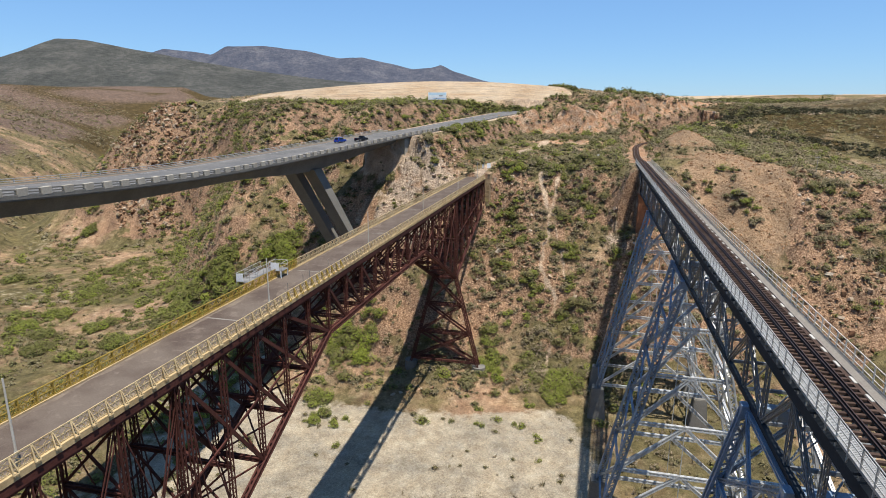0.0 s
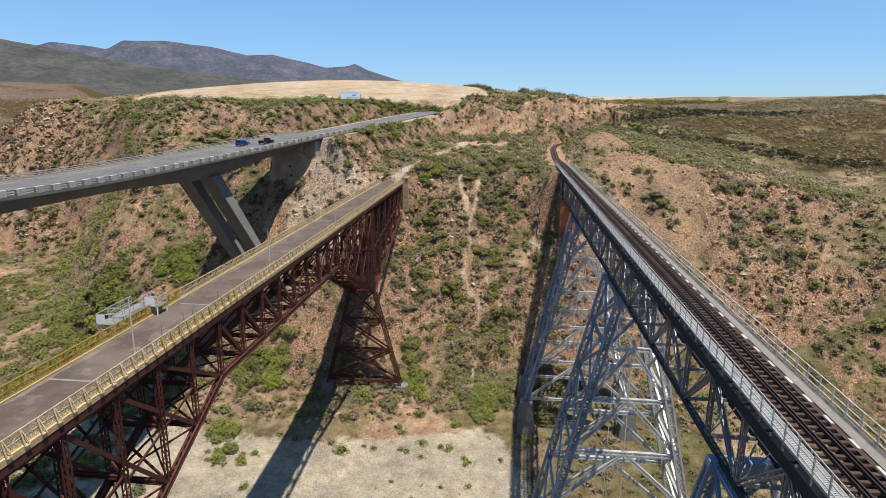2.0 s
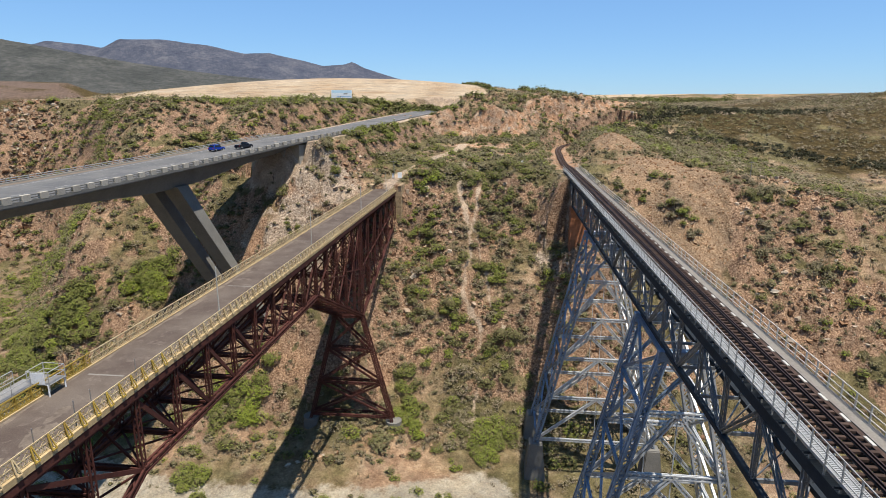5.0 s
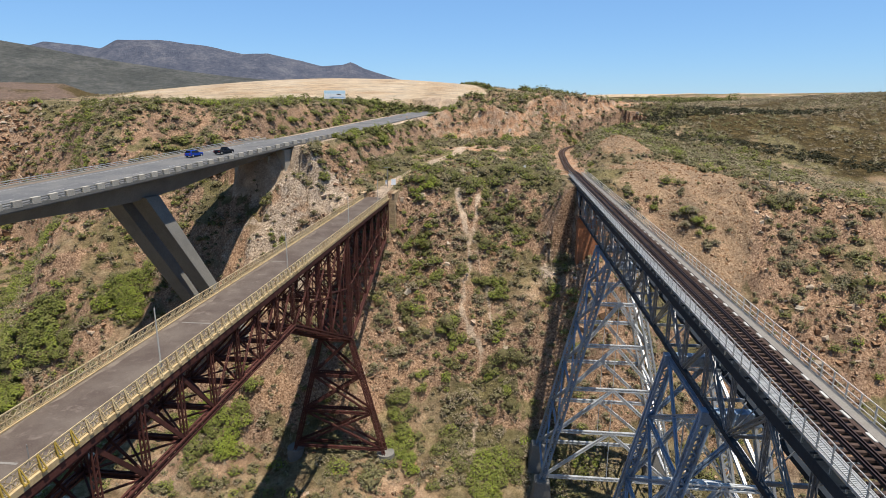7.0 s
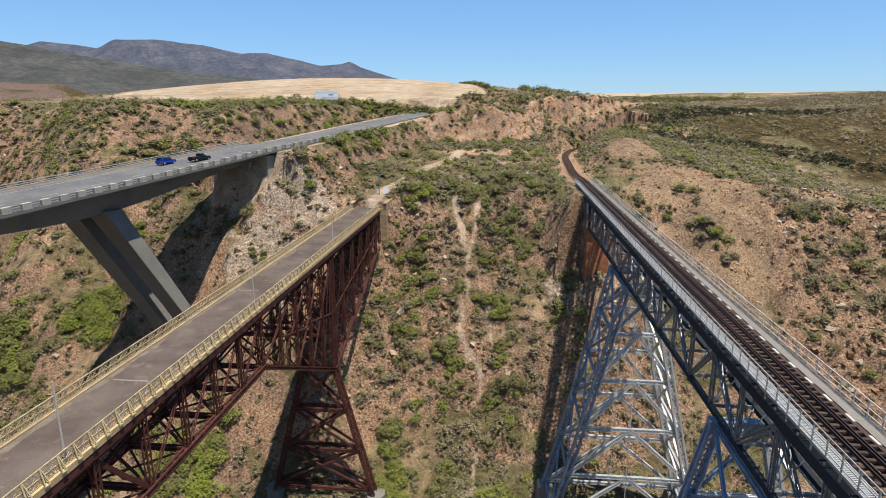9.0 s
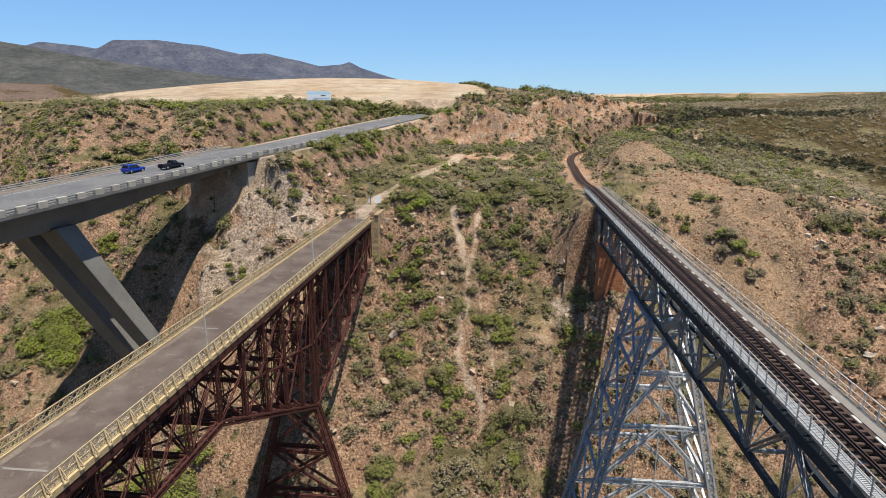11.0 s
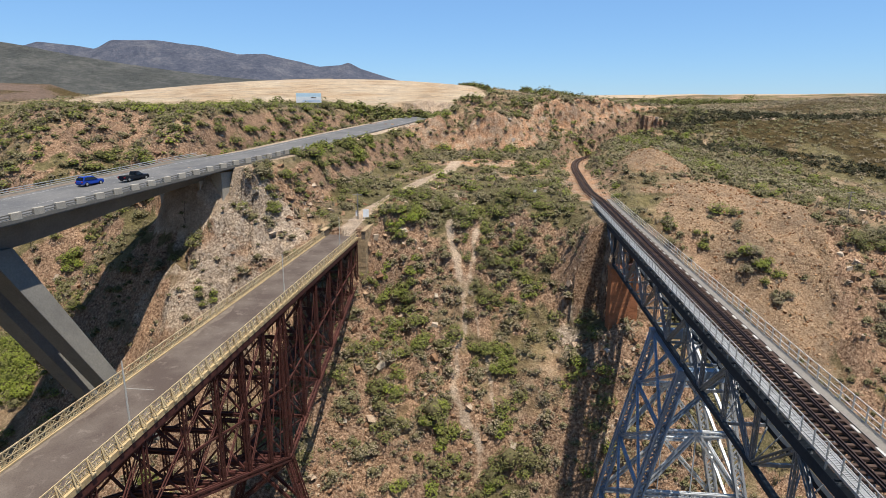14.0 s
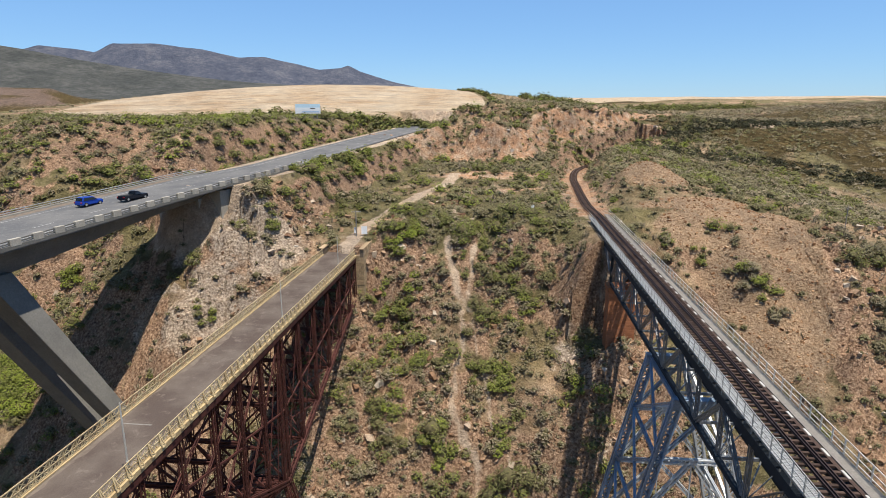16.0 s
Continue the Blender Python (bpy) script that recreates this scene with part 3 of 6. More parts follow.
T_HALF, CH_TOP, CH_BOT = 1.75, -19.15, -24.2
TOWERS = (-40.7, 5.1, 50.7, 96.5)
TOWER_TOP = 5.45
viaduct = thing("railway_viaduct", RAIL_M, "blue-grey steel lattice railway viaduct on tall towers", "bridge")


def viaduct_truss():
    nodes = np.linspace(S0, S1 - 2.0, 39)
    for n in (-T_HALF, T_HALF):
        part("top_chord", single(beam, (n, S0, CH_TOP), (n, S1 - 2, CH_TOP), 0.45, 0.75), M_CHORD, viaduct, "deep top girder in blue-grey paint darkened for shade")
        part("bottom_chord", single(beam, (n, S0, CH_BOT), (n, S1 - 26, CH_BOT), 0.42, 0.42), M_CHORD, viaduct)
    for k, s in enumerate(nodes):
        bot = CH_BOT if s < S1 - 26 else CH_BOT + 1.6
        for n in (-T_HALF, T_HALF):
            part("vertical_post", single(laced, (n, s, bot), (n, s, CH_TOP - 0.3), 0.24, 0.28, (1, 0, 0), 0.05, 0.5), M_BLUE, viaduct)
            if k + 1 < len(nodes):
                a, b = (CH_TOP - 0.3, bot) if k % 2 else (bot, CH_TOP - 0.3)
                part("diagonal_brace", single(laced, (n, s, a), (n, nodes[k + 1], b), 0.22, 0.30, (1, 0, 0), 0.055, 0.6), M_BLUE, viaduct)
        bm = bmesh.new()
        beam(bm, (-T_HALF, s, bot), (T_HALF, s, bot), 0.2, 0.26, (0, 1, 0))
        beam(bm, (-T_HALF, s, CH_TOP), (T_HALF, s, CH_TOP), 0.22, 0.5, (0, 1, 0))
        beam(bm, (-T_HALF, s, bot), (T_HALF, s, CH_TOP - 0.4), 0.07, 0.07, (0, 1, 0))
        if k + 1 < len(nodes):
            beam(bm, (-T_HALF, s, bot), (T_HALF, nodes[k + 1], bot), 0.1, 0.12, (0, 1, 0))
        part("cross_frame", bm, M_BLUE, viaduct)
    for s in (S1 - 26.0, S1 - 2.0):
        for n in (-T_HALF, T_HALF):
            part("end_post", single(beam, (n, s, CH_BOT), (n, s, CH_TOP), 0.4, 0.4), M_CHORD, viaduct)


viaduct_truss()


def viaduct_deck():
    part("walkway", single(block, (1.55, S0, RAIL_Z - 0.16), (2.42, S1 + 4, RAIL_Z - 0.04)), M_WALK, viaduct, "pale concrete walkway beside the track")
    bm = bmesh.new()
    block(bm, (-2.05, S0, RAIL_Z - 0.20), (-1.99, S1, RAIL_Z - 0.05))
    block(bm, (-1.26, S0, RAIL_Z - 0.20), (-1.20, S1, RAIL_Z - 0.05))
    for k in range(int((S1 - S0) / 0.16)):
        s = S0 + 0.16 * k
        block(bm, (-1.99, s, RAIL_Z - 0.12), (-1.26, s + 0.105, RAIL_Z - 0.08))
    part("grating", bm, M_GALV, viaduct, "pale steel grating walkway")
    for n in (-1.0, 1.0):
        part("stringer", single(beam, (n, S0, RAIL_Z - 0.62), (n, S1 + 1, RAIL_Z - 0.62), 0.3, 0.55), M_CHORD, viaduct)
    for n in (-2.02, 2.40):
        for h in (1.08, 0.60, 0.22):
            part("handrail", single(beam, (n, S0, RAIL_Z - 0.05 + h), (n, S1 + (3 if n > 0 else 0), RAIL_Z - 0.05 + h), 0.05, 0.05), M_HAND if n > 0 else M_GALV, viaduct)
    posts = [mesh_of("handrail_post", single(beam, (0, 0, -0.55), (0, 0, 1.06), 0.075, 0.075), mm) for mm in (M_GALV, M_HAND)]
    plank = mesh_of("plank", single(block, (-0.09, -0.45, 0.0), (0.09, 0.45, 0.05)), M_HAND)
    for k in range(int((S1 - S0) / 2.4)):
        ob = part("plank", plank, M_HAND, viaduct, "pale guard timber beside the sleepers")
        ob.location = (1.30 + 0.03 * (k % 3), S0 + 2.4 * k, RAIL_Z - 0.02)
    # added dark strip standing for the shaded gap between sleepers and walkway
    part("guard_timber", single(block, (1.16, S0, RAIL_Z - 0.16), (1.44, S1, RAIL_Z - 0.022)), M_SLEEPER, viaduct, "dark strip for the shaded gap along the sleeper ends")
    for k in range(int((S1 - S0) / 1.45)):
        for n in (-2.02, 2.40):
            ob = part("handrail_post", posts[n > 0], M_GALV, viaduct)
            ob.location = (n, S0 + 1.45 * k, RAIL_Z - 0.05)
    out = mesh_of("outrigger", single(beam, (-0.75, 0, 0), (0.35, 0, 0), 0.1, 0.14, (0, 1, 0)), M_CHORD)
    for k in range(int((S1 - S0) / 2.9)):
        for n in (-1.55, 2.0):
            ob = part("outrigger", out, M_CHORD, viaduct)
            ob.location = (n, S0 + 2.9 * k, RAIL_Z - 0.30)


viaduct_deck()


def rail_profile(bm, pts):
    """A rail: foot, web and head swept along the points."""
    sec = [(-0.065, 0), (0.065, 0), (0.065, 0.02), (0.01, 0.035), (0.01, 0.105), (0.034, 0.115), (0.034, 0.15), (-0.034, 0.15), (-0.034, 0.115), (-0.01, 0.105), (-0.01, 0.035), (-0.065, 0.02)]
    rings = []
    for k, p in enumerate(pts):
        q = pts[min(k + 1, len(pts) - 1)] - pts[max(k - 1, 0)]
        r = Vector((q.y, -q.x, 0)).normalized()
        rings.append([bm.verts.new(p + r * a + Vector((0, 0, c))) for a, c in sec])
    for a, b in zip(rings, rings[1:]):
        for i in range(len(sec)):
            bm.faces.new((a[i], a[(i + 1) % len(sec)], b[(i + 1) % len(sec)], b[i]))


def smooth_line(pts, step):
    """Points at an even pace along a rounded line through the given ones."""
    P = [Vector(p) for p in pts]
    fine = []
    for k in range(len(P) - 1):
        p0, p1, p2, p3 = P[max(k - 1, 0)], P[k], P[k + 1], P[min(k + 2, len(P) - 1)]
        for j in range(16):
            t = j / 16
            fine.append(0.5 * (2 * p1 + (p2 - p0) * t + (2 * p0 - 5 * p1 + 4 * p2 - p3) * t * t + (3 * p1 - p0 - 3 * p2 + p3) * t**3))
    fine.append(P[-1])
    out, left = [fine[0]], step
    for a, b in zip(fine, fine[1:]):
        n = (b - a).length
        while n >= left:
            a = a + (b - a) * (left / n)
            out.append(a)
            n, left = (b - a).length, step
        left -= n
    return out


rm = RAIL_M
track_line = [rm @ Vector((0, S0, RAIL_Z)), rm @ Vector((0, 60, RAIL_Z)), rm @ Vector((0, 130, RAIL_Z)), rm @ Vector((0, 156, RAIL_Z))] + [Vector(p) for p in TRACK[2:]]
TIE_LINE = smooth_line(track_line, 0.68)
track = tagged(new("railway_track"), "single narrow-gauge railway track on timber sleepers", "railway track", kind="structure")


def track_parts():
    fine = smooth_line(track_line, 1.5)
    for off, name in ((-0.57, "rail"), (0.57, "rail"), (-0.36, "guard_rail"), (0.36, "guard_rail")):
        pts = []
        for k, p in enumerate(fine):
            q = fine[min(k + 1, len(fine) - 1)] - fine[max(k - 1, 0)]
            if name == "guard_rail" and k * 1.5 > S1 - S0:
                break
            pts.append(p + Vector((q.y, -q.x, 0)).normalized() * off + Vector((0, 0, 0.02)))
        part(name, single(rail_profile, pts), M_RAIL, track, "rusty brown steel rail")


track_parts()


def bent_braces(tower, a, b, c, d):
    """Struts and falling V braces over one bent of a tower, between the legs a-b and c-d (top to foot)."""
    levels = [-31.15, -38.2, -45.8, -53.6, -61.4]
    foot = max(b.z, d.z)
    cut = lambda p, q, z: p.lerp(q, min((p.z - z) / (p.z - q.z), 0.985))
    levels = [z for z in levels if z > foot + 2.5] + [foot + 0.5]
    L, R = [cut(a, b, z) for z in levels], [cut(c, d, z) for z in levels]
    flat = (0, 1, 0)
    for k in range(len(levels)):
        part("strut", single(laced, L[k], R[k], 0.24, 0.42, flat, 0.1, 0.6), M_TOWER, tower, "pale laced strut")
        if k + 1 < len(levels):
            m = L[k].lerp(R[k], 0.5)
            for q in (L[k + 1], R[k + 1]):
                part("brace", single(laced, m, q, 0.22, 0.34, flat, 0.11, 0.6), M_TOWER, tower)
            part("hanger", single(beam, m, L[k + 1].lerp(R[k + 1], 0.5), 0.1, 0.12), M_TOWER, tower)
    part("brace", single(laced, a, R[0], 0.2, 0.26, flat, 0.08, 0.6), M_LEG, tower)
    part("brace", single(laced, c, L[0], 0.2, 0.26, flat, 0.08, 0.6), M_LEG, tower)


def masonry(bm, w0, w1, h, d0, d1):
    v0 = [bm.verts.new((x * w0 / 2, y * d0 / 2, 0)) for x, y in ((-1, -1), (1, -1), (1, 1), (-1, 1))]
    v1 = [bm.verts.new((x * w1 / 2, y * d1 / 2, h)) for x, y in ((-1, -1), (1, -1), (1, 1), (-1, 1))]
    bm.faces.new(v0[::-1])
    bm.faces.new(v1)
    for i in range(4):
        bm.faces.new((v0[i], v0[(i + 1) % 4], v1[(i + 1) % 4], v1[i]))
    bmesh.ops.bevel(bm, geom=bm.edges[:], offset=0.15, segments=2, affect="EDGES")


def make_tower(s):
    tower = thing("viaduct_tower", RAIL_M @ pose(0, s, 0), "four-legged steel lattice tower, shaded legs toned blue, sunlit steel toned pale", "bridge tower", "viaduct towers")
    feet, tops = {}, {}
    for i in (-1, 1):
        for j in (-1, 1):
            top = Vector((i * 2.0, j * TOWER_TOP, CH_BOT - 0.6))
            g = RAIL_M @ pose(0, s, 0) @ Vector((i * 10.4, j * TOWER_TOP, 0))
            gz = float(ground_z(g.x, g.y))
            fz = max(-62.8, gz + 1.4)
            foot = Vector((i * (2.0 + 0.228 * (top.z - fz)), j * TOWER_TOP, fz))
            feet[i, j], tops[i, j] = foot, top
            # left legs are coloured as shaded, right legs as sunlit
            part("leg", single(laced, top, foot, 0.62, 0.8, (0, 1, 0), 0.15, 0.7), M_LEG if i < 0 else M_TOWER, tower, "laced steel leg in the blue shaded tone" if i < 0 else "laced steel leg in the pale sunlit tone")
            fp = RAIL_M @ pose(0, s, 0) @ foot
            base = tagged(new("tower_footing", mesh_of("tower_footing", single(masonry, 4.4, 2.5, fz - gz + 2.5, 4.4, 2.5), M_CONC)), "grey weathered masonry footing under a tower leg", "footing", "tower footings")
            base.matrix_basis = pose(fp.x, fp.y, gz - 2.5, 0, 0, -12.05)
    for j in (-1, 1):
        bent_braces(tower, tops[-1, j], feet[-1, j], tops[1, j], feet[1, j])
        bm = single(beam, (-2.5, j * TOWER_TOP, CH_BOT - 0.62), (2.5, j * TOWER_TOP, CH_BOT - 0.62), 0.9, 1.1, (0, 1, 0))
        bmesh.ops.bevel(bm, geom=bm.edges[:], offset=0.04, segments=1, affect="EDGES")
        part("cross_girder", bm, M_LEG, tower, "riveted blue box girder across the tower head")
    for i in (-1, 1):
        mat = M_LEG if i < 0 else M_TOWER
        levels = (-24.8, -31.15, -38.2, -45.8, -53.6, -61.4)
        legs = [(tops[i, j], feet[i, j]) for j in (-1, 1)]
        cut = lambda p, q, z: p.lerp(q, min(max((p.z - z) / (p.z - q.z), 0.0), 1.0))
        low = max(q.z for p, q in legs)
        levels = [z for z in levels if z > low + 2.0] + [low + 0.6]
        rows = [[cut(p, q, z) for p, q in legs] for z in levels]
        for k, (a, b) in enumerate(rows):
            part("side_strut", single(laced, a, b, 0.2, 0.28, (1, 0, 0), 0.08, 0.6), mat, tower)
            if k + 1 < len(rows):
                c, d = rows[k + 1]
                part("side_brace", single(laced, a, d, 0.16, 0.22, (1, 0, 0), 0.07, 0.6), mat, tower)
                part("side_brace", single(laced, b, c, 0.16, 0.22, (1, 0, 0), 0.07, 0.6), mat, tower)


for s in TOWERS:
    make_tower(s)


def coursed(thing_ob, faces, mat, bh=0.55, bl=1.1, joint=0.03, proud=0.05, seed=1):
    """Lays stone blocks over flat faces given as (corner, along, up, outward)."""
    rnd = random.Random(seed)
    unit = {}
    for o, u, v, n in faces:
        o, u, v, n = Vector(o), Vector(u), Vector(v), Vector(n).normalized()
        rows = max(1, round(v.length / bh))
        for r in range(rows):
            count = max(1, round(u.length / bl))
            shift = 0.5 if r % 2 else 0.0
            edges = [0.0] + [(k + shift + rnd.uniform(-0.12, 0.12)) / count for k in range(1 if shift == 0 else 0, count)] + [1.0]
            for a, b in zip(edges, edges[1:]):
                w, h = u.length * (b - a) - joint, v.length / rows - joint
                if w < 0.1:
                    continue
                key = (round(w, 1), round(h, 2))
                if key not in unit:
                    bm = single(block, (-key[0] / 2, -0.08, -h / 2), (key[0] / 2, proud, h / 2))
                    bmesh.ops.bevel(bm, geom=[e for e in bm.edges if all(q.co.y > 0 for q in e.verts)], offset=0.03, segments=1, affect="EDGES")
                    unit[key] = mesh_of("stone", bm, mat)
                ob = part("stone", unit[key], mat, thing_ob)
                c = o + u * ((a + b) / 2) + v * ((r + 0.5) / rows) + n * rnd.uniform(-0.015, 0.02)
                x, z = u.normalized(), v.normalized()
                ob.matrix_local = Matrix(((x.x, n.x, z.x, c.x), (x.y, n.y, z.y, c.y), (x.z, n.z, z.z, c.z), (0, 0, 0, 1)))


def brick_pier():
    pier = thing("viaduct_pier", RAIL_M @ pose(0, S1 - 26, 0), "tall orange masonry pier under the end span of the viaduct", "bridge pier")
    part("core", single(block, (-2.2, -1.4, -45), (2.2, 1.6, CH_BOT - 0.3)), M_BRICK, pier)
    part("cap", single(block, (-2.4, -1.6, CH_BOT - 0.9), (2.4, 1.8, CH_BOT - 0.28)), M_BRICK, pier)
    h = CH_BOT - 0.9 + 42
    coursed(pier, [((-2.2, -1.4, -42), (4.4, 0, 0), (0, 0, h), (0, -1, 0)), ((2.2, -1.4, -42), (0, 3.0, 0), (0, 0, h), (1, 0, 0)), ((-2.2, 1.6, -42), (0, -3.0, 0), (0, 0, h), (-1, 0, 0))], M_BRICK, 0.5, 1.0, 0.012, 0.02, 5)
    part("abutment", single(block, (-2.6, 23, -36), (2.8, 29, -19.0)), M_BRICK, pier)


brick_pier()


# ---- old road bridge ----
OLD_M = pose(-25.45, 27.35, 0, 0, 0, -12.1)
OLD_Z, OS0, OS1 = -22.0, -62.0, 140.2
bridge = thing("road_bridge", OLD_M, "old rust-red steel truss road bridge with cream lattice railings", "bridge")


MID, BAY, PIER_S, PIER_Z = 54.6, 5.45, 49.05, -42.1


def old_bottom(s):
    """Level of the lower chord: flat at mid-span, deep over the piers, shallower at the abutments."""
    return float(np.interp(abs(s - MID), [0, 21.8, PIER_S, 81.4, 85.6], [-29.15, -29.15, PIER_Z, -31.2, -30.2]))


def old_nodes():
    half = [BAY * k for k in range(10)] + [PIER_S + 6.47 * k for k in range(1, 6)] + [85.5]
    return sorted({round(MID + i * v, 3) for v in half for i in (-1, 1)})


OLD_N = 2.75


def twin_bars(bm, a, b, gap, w):
    """Two slim parallel bars side by side, tied together at their ends."""
    d, x, y = frame_of(a, b, Vector((1, 0, 0)))
    for j in (-1, 1):
        beam(bm, a + y * (j * gap / 2), b + y * (j * gap / 2), w, w)
    for u in (0.03, 0.5, 0.97):
        c = a.lerp(b, u)
        beam(bm, c - y * gap / 2, c + y * gap / 2, w * 0.7, w * 0.7)


def old_truss():
    nodes, top = old_nodes(), -22.9
    at = lambda i, s, z: Vector((i * OLD_N, s, z))
    last = len(nodes) - 1
    for i in (-1, 1):
        part("top_chord", single(beam, at(i, OS0, top), at(i, OS1, top), 0.35, 0.62), M_RUST, bridge, "rust-red plate girder under the deck edge")
        for k, s in enumerate(nodes):
            zb = old_bottom(s)
            on_pier = abs(abs(s - MID) - PIER_S) < 0.1
            for ds in ((-0.65, 0.65) if on_pier else (0.0,)):
                part("vertical_post", single(laced, at(i, s + ds, zb), at(i, s + ds, top - 0.2), 0.34, 0.44, (1, 0, 0), 0.062, 0.55), M_RUST, bridge, "laced rust-red post")
            if k == last:
                continue
            s2 = nodes[k + 1]
            part("bottom_chord", single(laced, at(i, s, zb), at(i, s2, old_bottom(s2)), 0.4, 0.42, (1, 0, 0), 0.12, 0.8), M_RUST, bridge)
        for k, s in enumerate(nodes):
            r = s - MID
            inner = abs(r) < PIER_S - 0.1
            # main span: each diagonal falls two bays towards mid-span
            far = (k + 2 if r < 0 else k - 2) if abs(r) > 27.5 else (k + 1 if r < 0 else k - 1)
            if abs(r) < PIER_S + 0.1 and 0 <= far <= last and abs(nodes[far] - MID) < PIER_S - 5 and abs(r) > 1 and not 21.9 < abs(r) < 27.5:
                a, b = at(i, s, top - 0.25), at(i, nodes[far], old_bottom(nodes[far]))
                if r < 0:
                    part("diagonal_brace", single(beam, a, b, 0.16, 0.36), M_RUST, bridge, "flat rust-red diagonal bar")
                else:
                    part("diagonal_rod", single(twin_bars, a, b, 0.34, 0.09), M_RUST, bridge, "pair of slim rust-red rods")
            # end spans: crossed rods
            if not inner and 0 <= far <= last:
                near = k + 1 if r > 0 else k - 1
                if 0 <= near <= last:
                    part("tie_rod", single(twin_bars, at(i, s, top - 0.25), at(i, nodes[near], old_bottom(nodes[near])), 0.3, 0.07), M_RUST, bridge)
                    part("tie_rod", single(beam, at(i, nodes[near], top - 0.25), at(i, s, old_bottom(s)), 0.07, 0.09), M_RUST, bridge)
        for sg in (-1, 1):
            # fan of rods from the head of each pier
            hub = MID + sg * PIER_S
            for off in (-2.2, -1.1, 1.1, 2.2):
                e = hub + off * 2.5
                part("fan_rod", single(beam, at(i, hub + 0.4 * off, top - 0.3), at(i, e, old_bottom(e)), 0.08, 0.1), M_RUST, bridge)
            for k in range(len(nodes) - 1):
                a, b = nodes[k] - MID, nodes[k + 1] - MID
                if min(abs(a), abs(b)) > 26 and sg * a > 0:
                    u = 0.5 if min(abs(a), abs(b)) > PIER_S - 12 else 0.55
                    z0, z1 = (top + u * (old_bottom(v + MID) - top) for v in (a, b))
                    part("mid_rail", single(beam, at(i, a + MID, z0), at(i, b + MID, z1), 0.14, 0.2), M_RUST, bridge)
    for k, s in enumerate(nodes):
        zb = old_bottom(s)
        part("floor_beam", single(beam, (-OLD_N, s, top), (OLD_N, s, top), 0.3, 0.6, (0, 1, 0)), M_RUST, bridge)
        part("cross_strut", single(laced, (-OLD_N, s, zb), (OLD_N, s, zb), 0.28, 0.34, (0, 1, 0), 0.09, 0.6), M_RUST, bridge)
        levels = np.linspace(zb, top - 0.3, 2 + int((top - zb) / 8))
        for z0, z1 in zip(levels, levels[1:]):
            part("sway_brace", single(beam, (-OLD_N, s, z0), (OLD_N, s, z1), 0.16, 0.2, (0, 1, 0)), M_RUST, bridge)
            part("sway_brace", single(beam, (OLD_N, s, z0), (-OLD_N, s, z1), 0.16, 0.2, (0, 1, 0)), M_RUST, bridge)
            if z1 < top - 1:
                part("cross_strut", single(laced, (-OLD_N, s, z1), (OLD_N, s, z1), 0.24, 0.28, (0, 1, 0), 0.08, 0.6), M_RUST, bridge)
        if k < last:
            s2, z2 = nodes[k + 1], old_bottom(nodes[k + 1])
            part("wind_brace", single(beam, (-OLD_N, s, zb), (OLD_N, s2, z2), 0.14, 0.16, (0, 0, 1)), M_RUST, bridge)
            part("wind_brace", single(beam, (OLD_N, s, zb), (-OLD_N, s2, z2), 0.14, 0.16, (0, 0, 1)), M_RUST, bridge)
    for n in (-1.5, 0.0, 1.5):
        part("stringer", single(beam, (n, OS0, top + 0.35), (n, OS1, top + 0.35), 0.22, 0.4), M_RUST, bridge)


old_truss()


